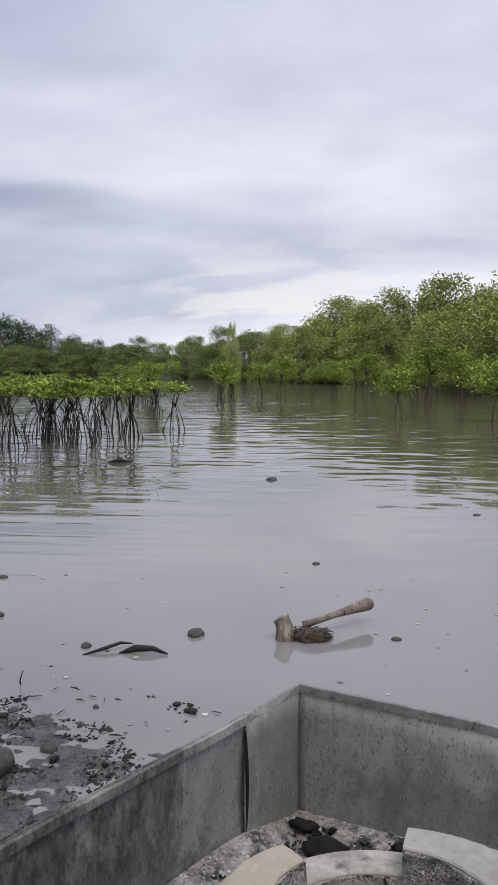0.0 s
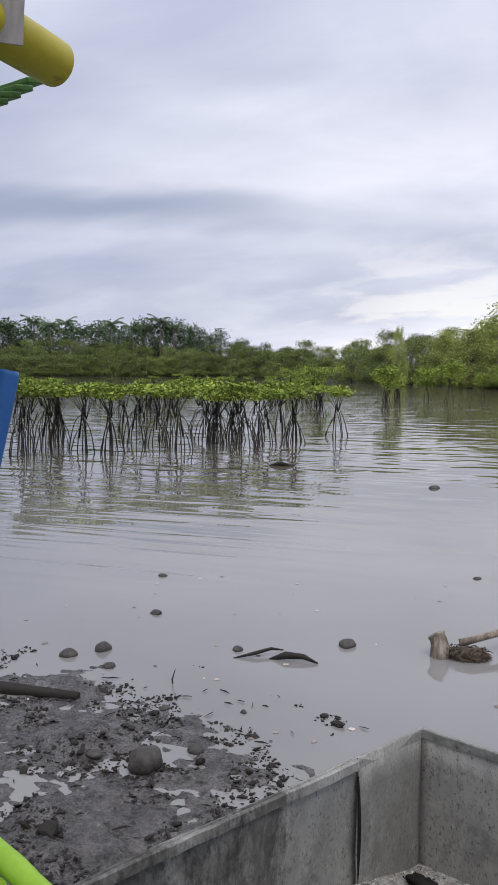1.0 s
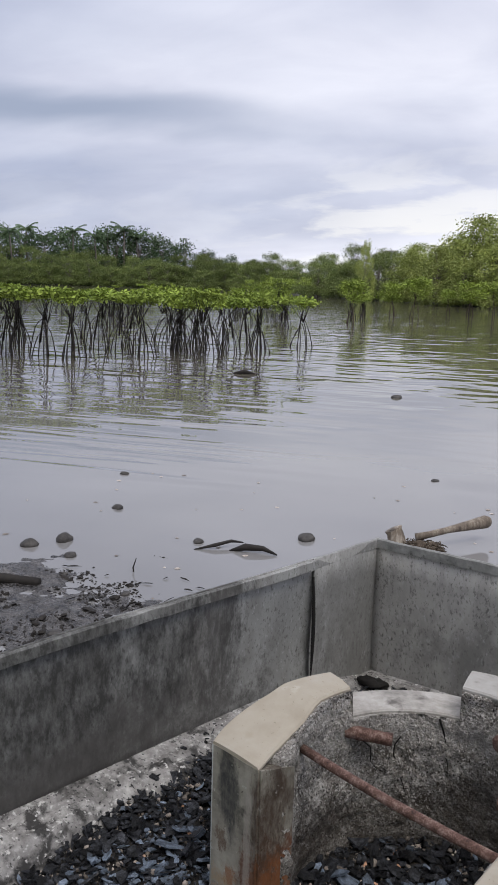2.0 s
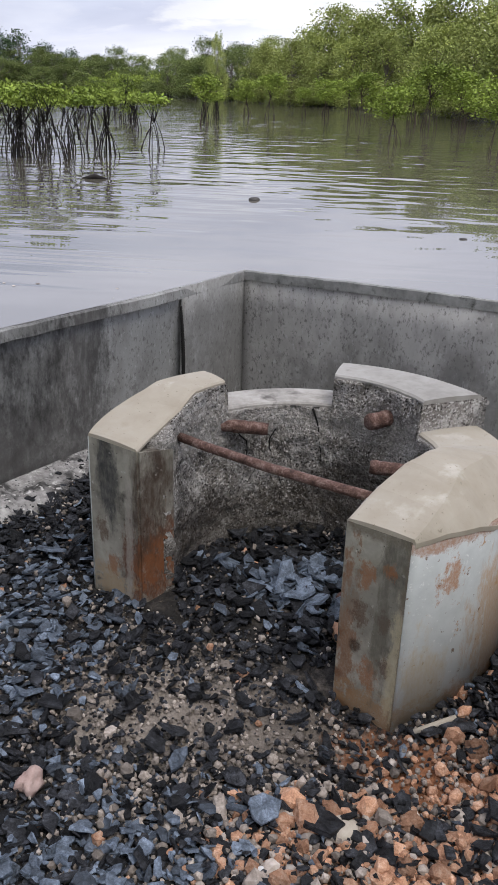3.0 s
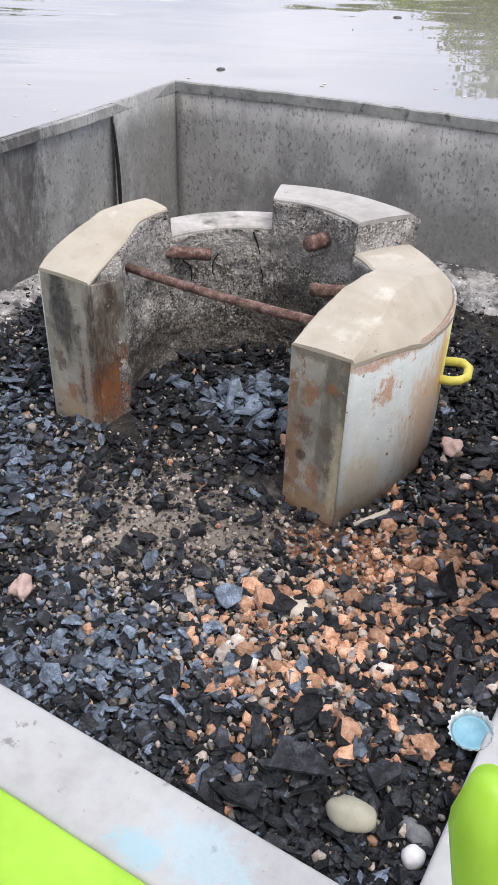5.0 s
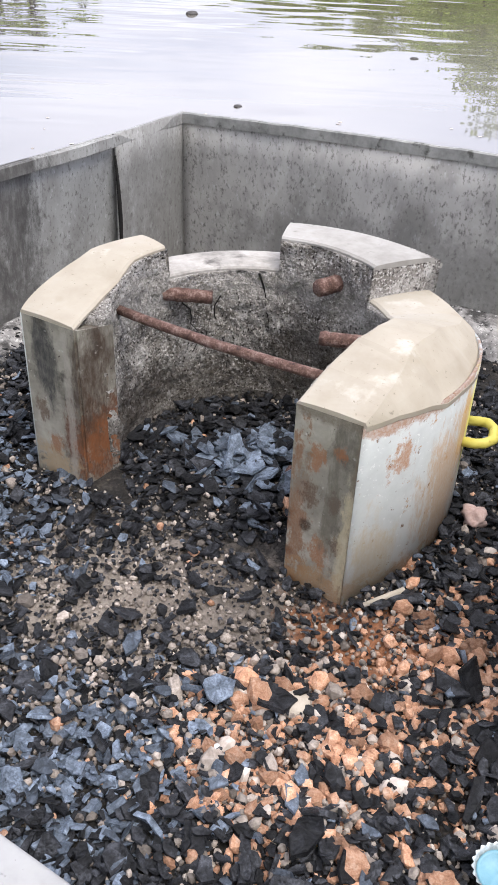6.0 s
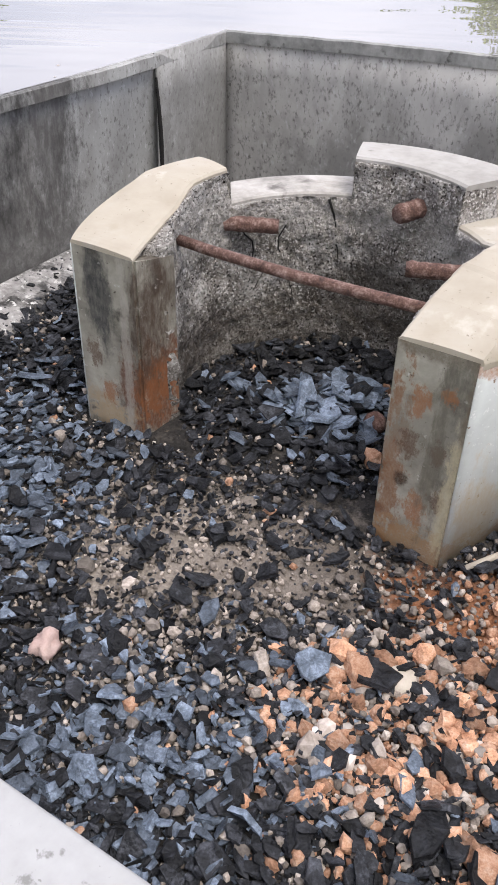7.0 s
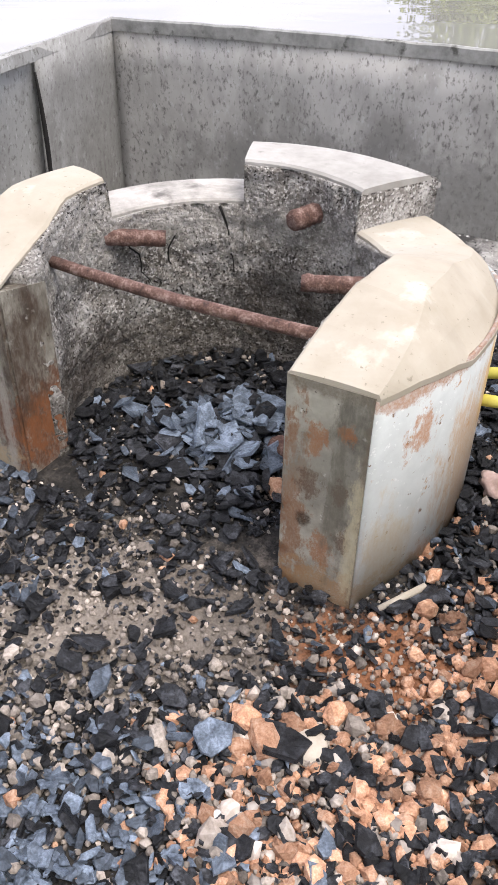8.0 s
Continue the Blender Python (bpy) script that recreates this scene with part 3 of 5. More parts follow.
def build_ground():
    ring = [0.3 * 1.1 ** k for k in range(22)] + [2.45 + 0.024 * k for k in range(200)]
    ring += [7.3 * 1.045 ** k for k in range(126)] + [2400]
    turns = [radians(a) for a in [-180 + 6 * k for k in range(21)] + [-59 + k for k in range(60)] + [0.4 + 0.4 * k for k in range(112)] + [46 + k for k in range(15)] + [66 + 6 * k for k in range(19)]]
    verts, faces = [(0.0, 0.0, ground_height(0, 0))], []
    for r in ring:
        for a in turns:
            x, y = -r * math.sin(a), r * math.cos(a)
            verts.append((x, y, ground_height(x, y)))
    w = len(turns)
    for k in range(w):
        faces.append((0, 1 + (k + 1) % w, 1 + k))
    for j in range(len(ring) - 1):
        for k in range(w):
            a, b = 1 + j * w + k, 1 + j * w + (k + 1) % w
            faces.append((a, b, b + w, a + w))
    ob = new("ground", raw_mesh("ground", verts, faces, M_MUD, True))
    tagged(ob, "dark wet tidal mud flat with puddles and litter", "mud", kind="structure")
    bm = bmesh.new()
    bmesh.ops.create_circle(bm, cap_ends=True, radius=2300, segments=96)
    for v in bm.verts:
        v.co.z = WATER
    tagged(part("water", bm, M_WATER, None), "calm murky grey-brown tidal water with ripples", "water", kind="structure")


build_ground()


# ---- the sheet-metal fire box ----
BOX = pose(-0.012, 1.223, 0, 0, 0, -30)
BOX_IN = BOX.inverted()
DEEP, WIDE = 0.838, 0.752


def ash_height(x, y):
    """Height of the ash bed in the world."""
    z = max(-0.045, 0.083 * x + 0.097 * y - 0.065)
    z -= 0.5 * (z + 0.003 + math.hypot(z + 0.003, 0.006)) - 0.001
    q = BOX_IN @ Vector((x, y, 0))
    z -= 0.028 * math.exp(-(q.x * q.x + q.y * q.y) / 0.05)
    z -= 0.009 * math.exp(-((x - 0.18) ** 2 + (y - 0.455) ** 2) / 0.0022)
    return z + 0.005 * noise.noise(Vector((x * 9, y * 9, 0))) + 0.0025 * noise.noise(Vector((x * 34, y * 34, 5)))


def ledge_height(x, y):
    """Where the mortar meets the walls; it falls towards the far corner."""
    return 0.010 - 0.036 * math.exp(-(y / 0.12) ** 2) if x < 0.02 and y < -0.03 else -0.026 + 0.046 * min(1.0, x / 0.45)


def rim_height(x, y):
    """Height of the box's rim at a place of its own frame."""
    return 0.193 + 0.045 * x + 0.002 * math.sin(9 * y + 7 * x)


def sheet_bm(p, q, low, steps, bow=0.0, thick=0.003):
    """An upright sheet from p to q whose top follows the rim."""
    bm = bmesh.new()
    d = Vector((q[0] - p[0], q[1] - p[1], 0))
    side = Vector((-d.y, d.x, 0)).normalized()
    grid = {}
    for k in range(steps + 1):
        f = k / steps
        base = Vector((p[0], p[1], 0)) + d * f
        top = rim_height(base.x, base.y)
        for j in range(7):
            g = j / 6
            z = low + (top - low) * g
            bend = bow * math.sin(math.pi * g) * (1 - f) ** 2 + 0.0025 * noise.noise(Vector((base.x * 7, base.y * 7, z * 9)))
            for s in (0, 1):
                grid[k, j, s] = bm.verts.new(base + side * (bend + (s - 0.5) * thick) + Vector((0, 0, z)))
    for k in range(steps):
        for j in range(6):
            bm.faces.new([grid[a] for a in ((k, j, 0), (k + 1, j, 0), (k + 1, j + 1, 0), (k, j + 1, 0))])
            bm.faces.new([grid[a] for a in ((k, j + 1, 1), (k + 1, j + 1, 1), (k + 1, j, 1), (k, j, 1))])
        bm.faces.new([grid[a] for a in ((k, 6, 0), (k + 1, 6, 0), (k + 1, 6, 1), (k, 6, 1))])
    for k in (0, steps):
        for j in range(6):
            bm.faces.new([grid[a] for a in ((k, j, 0), (k, j + 1, 0), (k, j + 1, 1), (k, j, 1))])
    bmesh.ops.recalc_face_normals(bm, faces=bm.faces[:])
    return bm


def rim_bm(p, q, steps, inward):
    """The folded hem along the top of a sheet: a flat band on its inside and a rounded top."""
    bm = bmesh.new()
    d = Vector((q[0] - p[0], q[1] - p[1], 0))
    side = Vector(inward).normalized()
    prof = [(0.0024, -0.0140), (0.0042, -0.0136), (0.0036, -0.001), (0.0012, 0.0006), (-0.0010, 0.0006), (-0.0020, -0.001), (-0.0020, -0.010), (-0.0016, -0.010)]
    rows = []
    for k in range(steps + 1):
        base = Vector((p[0], p[1], 0)) + d * (k / steps)
        top = rim_height(base.x, base.y) + 0.0012 * noise.noise(Vector((base.x * 30, base.y * 30, 3)))
        w = 1 + 0.25 * noise.noise(Vector((base.x * 22, base.y * 22, 8)))
        rows.append([bm.verts.new(base + side * a * w + Vector((0, 0, top + b))) for a, b in prof])
    for a, b in zip(rows, rows[1:]):
        for k in range(len(prof)):
            bm.faces.new((a[k], a[(k + 1) % len(prof)], b[(k + 1) % len(prof)], b[k]))
    bm.faces.new(rows[0]); bm.faces.new(rows[-1])
    bmesh.ops.recalc_face_normals(bm, faces=bm.faces[:])
    return bm


def fillet_bm(p, q, inward, width, high, steps=160):
    """A lumpy ledge of mortar along the foot of a wall."""
    bm = bmesh.new()
    d = Vector((q[0] - p[0], q[1] - p[1], 0))
    side = Vector(inward).normalized()
    rows = []
    for k in range(steps + 1):
        base = Vector((p[0], p[1], 0)) + d * (k / steps)
        row = []
        for j in range(19):
            g = j / 18
            at = base + side * (0.002 + width * g * (1 + 0.35 * noise.noise(Vector((base.x * 14, base.y * 14, 1)))))
            w = BOX @ at
            top = ledge_height(base.x, base.y) - high * g
            foot = ash_height(w.x, w.y) - 0.014
            z = foot + max(0.004, top - foot) * (1 - max(0.0, (g - 0.62) / 0.38) ** 2)
            z += (0.005 * noise.noise(Vector((w.x * 25, w.y * 25, 4))) + 0.004 * noise.noise(Vector((w.x * 70, w.y * 70, 6))) + 0.0015 * noise.noise(Vector((w.x * 190, w.y * 190, 2)))) * min(1.0, 4 * g)
            row.append(bm.verts.new((at.x, at.y, z)))
        rows.append(row)
    for a, b in zip(rows, rows[1:]):
        for j in range(18):
            bm.faces.new((a[j], a[j + 1], b[j + 1], b[j]))
    bmesh.ops.recalc_face_normals(bm, faces=bm.faces[:])
    return bm


def ash_bm(nx=150, ny=165):
    """The bed of ash, a closed slab inside the walls."""
    bm = bmesh.new()
    x0, x1, y0, y1 = 0.003, WIDE - 0.003, -DEEP + 0.002, -0.003
    grid = []
    for j in range(ny + 1):
        row = []
        for k in range(nx + 1):
            x, y = x0 + (x1 - x0) * k / nx, y0 + (y1 - y0) * j / ny
            w = BOX @ Vector((x, y, 0))
            z = ash_height(w.x, w.y) + 0.0022 * noise.noise(Vector((w.x * 110, w.y * 110, 9))) + 0.0012 * noise.noise(Vector((w.x * 260, w.y * 260, 1)))
            row.append(bm.verts.new((x, y, z)))
        grid.append(row)
    for a, b in zip(grid, grid[1:]):
        for k in range(nx):
            bm.faces.new((a[k], a[k + 1], b[k + 1], b[k]))
    return bm


def build_box():
    box = thing("fire_box", "weathered grey sheet-metal fire box filled with ash", "fire pit", at=BOX)
    seam = 0.149
    part("back_panel", sheet_bm((0, 0), (WIDE, 0), -0.09, 40), M_TIN, box)
    part("side_panel", sheet_bm((0.002, 0), (0.002, -seam), -0.09, 12), M_SOOTED_SHADED, box)
    part("side_panel", sheet_bm((-0.003, -seam + 0.02), (-0.003, -DEEP), -0.09, 40, bow=-0.009), M_SOOTED_SHADED, box, "dented sheet with a gaping seam and soot stain")
    part("side_panel", sheet_bm((WIDE, 0), (WIDE, -DEEP + 0.22), -0.09, 30), M_TIN, box)
    # black tube along the seam paints the shade inside its gap
    part("seam", tube_bm([(0.0035 + 0.001 * math.sin(k * 0.5), -seam + 0.004 * math.sin(math.pi * k / 12) - 0.002, 0.165 - 0.235 * k / 12) for k in range(13)], [0.0012 + 0.0016 * math.sin(math.pi * min(1, k / 8)) for k in range(13)], 6), M_SOOT_GAP, box, "dark strip painting the shade of the gaping seam")
    part("rim", rim_bm((0.004, 0), (WIDE, 0), 90, (0, -1, 0)), M_RIM, box, "folded hem with dark specks", smooth=False)
    part("rim", rim_bm((0, 0.004), (0, -seam), 20, (1, 0, 0)), M_SOOTED_SHADED, box, smooth=False)
    part("rim", rim_bm((0.004, -seam - 0.002), (0.004, -DEEP), 80, (1, 0, 0)), M_SOOTED_SHADED, box, smooth=False)
    part("rim", rim_bm((WIDE, 0), (WIDE, -DEEP + 0.22), 60, (-1, 0, 0)), M_RIM, box, smooth=False)
    part("floor_plate", box_bm(-0.01, WIDE + 0.01, -DEEP - 0.06, 0.01, -0.11, -0.088, 0.002), M_TIN, box)
    part("mortar_ledge", fillet_bm((0, 0), (0, -DEEP + 0.01), (1, 0, 0), 0.066, 0.012), M_MORTAR, box, "lumpy pale mortar ledge")
    part("mortar_ledge", fillet_bm((0, 0), (WIDE, 0), (0, -1, 0), 0.075, 0.010), M_MORTAR, box, "lumpy pale mortar ledge")
    part("sill", box_bm(-0.45, WIDE - 0.0, -DEEP - 0.0615, -DEEP - 0.001, -0.085, 0.0, 0.004, 3), M_SILL, box, "white painted cement sill with blue paint smears")
    part("curb", box_bm(WIDE - 0.008, WIDE + 0.05, -DEEP + 0.001, -DEEP + 0.215, -0.085, 0.0, 0.004, 3), M_SILL, box)
    for x in (0.1, WIDE - 0.1):
        part("support_post", tube_bm([(x, -0.12, -2.0), (x, -0.12, -0.105)], 0.035, 12), M_BARK, box, "round wooden support post")
    ash = new("ash_bed", mesh_of("ash_bed", ash_bm(), M_ASH))
    ash.matrix_world = BOX.copy()
    tagged(ash, "bed of black and grey ash in the box", "ash", kind="stuff")
    return box


build_box()

# ---- the stove ----
STOVE = pose(0.053, 0.5565, 0.0, 0, 0, -30)
MID, R_OUT, R_IN = 0.113, 0.200, 0.121
A_END = -math.asin(MID / R_OUT)


X_IN = {1: 0.111, -1: 0.104}


def ring_point(a, r, z):
    return Vector((r * math.cos(a), MID + r * math.sin(a), z))


def lug_top(a):
    """Height of the stove's top by angle: three raised lugs with low saddles between."""
    d = math.degrees(a)
    if d < 57:
        return float(np.interp(d, (-34, -26, -16, -4, 8, 18, 27, 38, 57), (0.160, 0.173, 0.182, 0.184, 0.179, 0.170, 0.160, 0.152, 0.1495)))
    if d > 163:
        return 0.155 + 0.024 * min(1.0, max(0.0, (214 - d) / 30)) ** 0.8
    if 57 <= d <= 108.5:
        return 0.182
    return 0.1485


def inner_point(a, z, r=R_IN):
    """The inner wall; towards both ends it runs forward as a chamfer to the front plane."""
    d = math.degrees(a)
    s, e = (1, d + 34) if d < 90 else (-1, 214 - d)
    if s > 0 and e < 16:
        return Vector((X_IN[1], 0.0, z)).lerp(ring_point(radians(-18), r, z), max(0.0, e / 16))
    if s > 0:
        return ring_point(a, r, z)
    if e < 6:
        return Vector((s * X_IN[s], 0.0, z)).lerp(Vector((s * 0.0945, 0.0385, z)), max(0.0, e / 6))
    if e < 24:
        b = radians(-38 + (e - 6) / 18 * 28)
        return Vector((s * r * math.cos(b), MID + r * math.sin(b), z))
    return ring_point(a, r, z)


def outer_r(a):
    """The stove is a little flattened at its back."""
    return float(np.interp(math.degrees(a), (-34, 56, 112, 156, 190, 214), (0.2, 0.2, 0.174, 0.170, 0.190, 0.2)))


def build_stove():
    stove = thing("concrete_stove", "horseshoe-shaped concrete stove in a rusty painted steel shell", "stove", at=STOVE)

    def outer_point(a, z, inset=0.0):
        p = ring_point(a, outer_r(a) - inset, z)
        p.y = max(p.y, 0.0)
        return p

    def cap_inner(a, z):
        """The caps' inner edge, which does not follow the chamfer of the end plates."""
        d = math.degrees(a)
        k = min(d + 34, 214 - d) / 16
        if k >= 1:
            return ring_point(a, R_IN + 0.002, z)
        sgn = 1 if d < 90 else -1
        return Vector((sgn * X_IN[sgn], 0.0, z)).lerp(ring_point(radians(-18 if sgn > 0 else 198), R_IN + 0.002, z), max(0.0, k))

    def lofted(angles, profile, inner=inner_point):
        """A closed ring of sections; profile(a) gives (share from inner to outer wall, height)."""
        bm = bmesh.new()
        rows = []
        for a in angles:
            row = []
            for g, z, wob in profile(a):
                p = inner(a, z).lerp(outer_point(a, z), g)
                if wob:
                    n3 = noise.noise(p * 26) + 0.7 * noise.noise(p * 70) + 0.5 * noise.noise(p * 160) + 0.45 * noise.noise(p * 340)
                    c = Vector((0, MID, p.z)) - p
                    p = p + c.normalized() * wob * n3
                row.append(bm.verts.new(p))
            rows.append(row)
        for a, b in zip(rows, rows[1:]):
            for k in range(len(a)):
                bm.faces.new((a[k], a[(k + 1) % len(a)], b[(k + 1) % len(a)], b[k]))
        bm.faces.new(rows[0][::-1]); bm.faces.new(rows[-1])
        bmesh.ops.recalc_face_normals(bm, faces=bm.faces[:])
        return bm

    def span(d0, d1, steps):
        return [radians(d0 + (d1 - d0) * k / steps) for k in range(steps + 1)]

    # lining: rough concrete, standing up under each lug
    def lining_profile(a):
        t = lug_top(a) - 0.004
        return [(0.0, -0.03 + (t + 0.03) * j / 60, 0.0036) for j in range(61)] + [(0.02 + (0.94 if 57 < math.degrees(a) < 163 else 0.5) * j / 4, t, 0) for j in range(5)] + [(0.97, t - 0.003 if 57 < math.degrees(a) < 163 else 0.128, 0), (0.97, -0.03, 0)]
    steps = sorted(span(-30, 210, 400) + [radians(d) for d in (26.99, 27.01, 56.99, 57.01, 108.49, 108.51, 162.99, 163.01)])
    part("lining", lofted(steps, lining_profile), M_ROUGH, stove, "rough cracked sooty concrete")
    # steel shell round the outside, closed at both ends by upright plates
    bm = bmesh.new()
    rows = []
    for k in range(97):
        a = A_END + (math.pi - 2 * A_END) * k / 96
        d = math.degrees(a)
        top = np.interp(d, (-34, -12, 8, 27, 40, 159, 162, 192, 214), (0.1555, 0.1535, 0.1535, 0.147, 0.138, 0.138, 0.152, 0.152, 0.152))
        rows.append([bm.verts.new(outer_point(a, z, k2)) for k2, z in ((0, -0.03), (0, 0.06), (0, top), (0.0025, top), (0.0025, -0.03))])
    for a, b in zip(rows, rows[1:]):
        for k in range(5):
            bm.faces.new((a[k], b[k], b[(k + 1) % 5], a[(k + 1) % 5]))
    bm.faces.new(rows[0]); bm.faces.new(rows[-1][::-1])
    bmesh.ops.recalc_face_normals(bm, faces=bm.faces[:])
    part("shell", bm, M_SHELL, stove, "grey painted steel with rust blooms")
    for s, high in ((1, 0.161), (-1, 0.156)):
        bm = bmesh.new()
        out, mid, inn = Vector((s * 0.1655, 0.0, 0)), Vector((s * (X_IN[s] - 0.002), 0.0, 0)), Vector((0.1165 if s > 0 else -0.094, 0.040, 0))
        back = [Vector((s * 0.168, 0.012, 0)), Vector((s * 0.13, 0.014, 0)), Vector((0.125 if s > 0 else -0.11, 0.045, 0))]
        loop = [out, mid, inn, back[2], back[1], back[0]]
        lo = [bm.verts.new(p + Vector((0, 0, -0.03))) for p in loop]
        hi = [bm.verts.new(p + Vector((0, 0, high - (0.003 if k in (0, 1) else 0.010)))) for k, p in enumerate(loop)]
        for k in range(6):
            bm.faces.new((lo[k], lo[(k + 1) % 6], hi[(k + 1) % 6], hi[k]))
        bm.faces.new(hi); bm.faces.new(lo[::-1])
        bmesh.ops.recalc_face_normals(bm, faces=bm.faces[:])
        bmesh.ops.bevel(bm, geom=[e for e in bm.edges if abs(e.verts[0].co.z - e.verts[1].co.z) > 0.1], offset=0.002, segments=2, affect="EDGES")
        part("end_plate", bm, M_ENDPLATE, stove, "scorched rusty steel end plate", smooth=False)
    # cement caps on the lugs: thin on the inside, chamfered on the outside
    def cap(d0, d1, steps, bevel, drop, label, material=M_CAP, rag=0.0):
        def profile(a):
            t = lug_top(a)
            d = math.degrees(a)
            near = min(1.0, max(0.0, min(d + 34, 214 - d) / 24))
            if d0 < 0:
                near *= float(np.interp(d, (10, 34), (1.0, 0.3)))
            b = bevel * near
            lip = (0.0045 if bevel > 0.12 else 0.006) + rag * noise.noise(Vector((d * 0.35, 1.0, 2.0)))
            out = t - (0.004 + drop * near)
            over = -0.005 if bevel > 0.2 else 0.0
            rows = [(over, t - lip, 0.0006), (over - 0.002, t - 0.0018, 0.0006), (over + 0.03, t, 0.0004)]
            rows += [(0.02 + (0.98 - b - 0.02) * j / 5, t + 0.0012 * math.sin(math.pi * j / 5), 0) for j in range(1, 6)]
            rows += [(1.0 - b * 0.45, t + (out - t) * 0.5, 0), (1.004, out + 0.001, 0), (1.004, out - 0.003, 0), (0.5, min(out - 0.003, t - lip), 0)]
            return rows
        return part("cap", lofted(span(d0, d1, steps), profile, cap_inner), material, stove, label, smooth=False)
    cap(-33.9, 56.8, 80, 0.46, 0.030, "smooth cream cement cap with chamfered edge")
    cap(163, 213.9, 50, 0.25, 0.016, "smooth cream cement cap")
    cap(57, 108.5, 44, 0.16, 0.005, "raised whitish cement lug top", M_LUG, 0.003)
    cap(108.7, 162.8, 44, 0.10, 0.006, "worn whitish cement saddle", M_SADDLE, 0.003)
    # cracks in the lining, thin dark wedges
    for d, z0, z1, w in ((112, 0.085, 0.143, 0.0013), (131, 0.03, 0.12, 0.0008), (148, 0.06, 0.125, 0.0009)):
        bm = bmesh.new()
        pts = []
        for k in range(9):
            z = z0 + (z1 - z0) * k / 8
            a = radians(d + (z - z0) * 90 + 7 * noise.noise(Vector((d, z * 45, 0))))
            pts.append(inner_point(a, z) + (Vector((0, MID, z)) - inner_point(a, z)).normalized() * 0.0005)
        tube_into(bm, pts, [w * (0.3 + 0.7 * k / 8) for k in range(9)], 5)
        part("crack", bm, M_SOOT_GAP, stove)
    # iron: one long rod across the mouth, three short stubs
    part("long_rod", tube_bm([(-0.122, 0.072, 0.1425), (-0.08, 0.067, 0.1435), (0.0, 0.056, 0.149), (0.07, 0.049, 0.155), (0.128, 0.046, 0.159)], 0.0044, 12), M_RUST, stove, "long rusty iron rod")
    for p, q, r in (((-0.138, 0.135, 0.131), (-0.078, 0.168, 0.130), 0.0064), ((0.030, 0.245, 0.150), (0.013, 0.212, 0.147), 0.0080), ((0.112, 0.170, 0.134), (0.052, 0.147, 0.133), 0.0064)):
        p, q = Vector(p), Vector(q)
        bm = bmesh.new()
        tube_into(bm, [p.lerp(q, k / 14) for k in range(15)], [r * (1.0 + 0.10 * (k % 2) - 0.06 * (k == 14)) for k in range(15)], 14)
        for v in bm.verts:
            v.co += 0.0009 * noise.noise_vector(v.co * 130)
        bmesh.ops.recalc_face_normals(bm, faces=bm.faces[:])
        part("stub", bm, M_RUST, stove, "short rusty iron stub")
    # bent yellow handle on the outside
    a = radians(13)
    h = [ring_point(a - 0.09, R_OUT - 0.004, 0.082), ring_point(a - 0.09, R_OUT + 0.010, 0.083), ring_point(a - 0.08, R_OUT + 0.017, 0.084), ring_point(a - 0.04, R_OUT + 0.023, 0.084),
         ring_point(a + 0.04, R_OUT + 0.023, 0.084), ring_point(a + 0.08, R_OUT + 0.017, 0.084), ring_point(a + 0.09, R_OUT + 0.010, 0.083), ring_point(a + 0.09, R_OUT - 0.004, 0.082)]
    part("handle", tube_bm(h, 0.0045, 10), M_YELLOW, stove, "bent yellow painted rod handle")
    return stove


build_stove()


# ---- plants ----
def leaf_cloud(rng, centres, count, size, spread, flat=0.5):
    """Vertices and faces of many small pointed leaves round the centres."""
    c = centres[rng.integers(0, len(centres), count)]
    p = c[:, :3] + np.clip(rng.normal(0, 1, (count, 3)), -1.7, 1.7) * c[:, 3:4] * np.array([1, 1, spread])
    d = rng.normal(0, 1, (count, 3)); d[:, 2] = d[:, 2] * flat + 0.35
    d /= np.linalg.norm(d, axis=1)[:, None]
    s = np.cross(d, rng.normal(0, 1, (count, 3))); s /= np.linalg.norm(s, axis=1)[:, None]
    k = size * rng.uniform(0.6, 1.3, (count, 1))
    v = np.stack([p, p + d * k * 0.5 + s * k * 0.28, p + d * k, p + d * k * 0.5 - s * k * 0.28], 1).reshape(-1, 3)
    f = np.arange(4 * count).reshape(-1, 4)
    return v.tolist(), f.tolist()


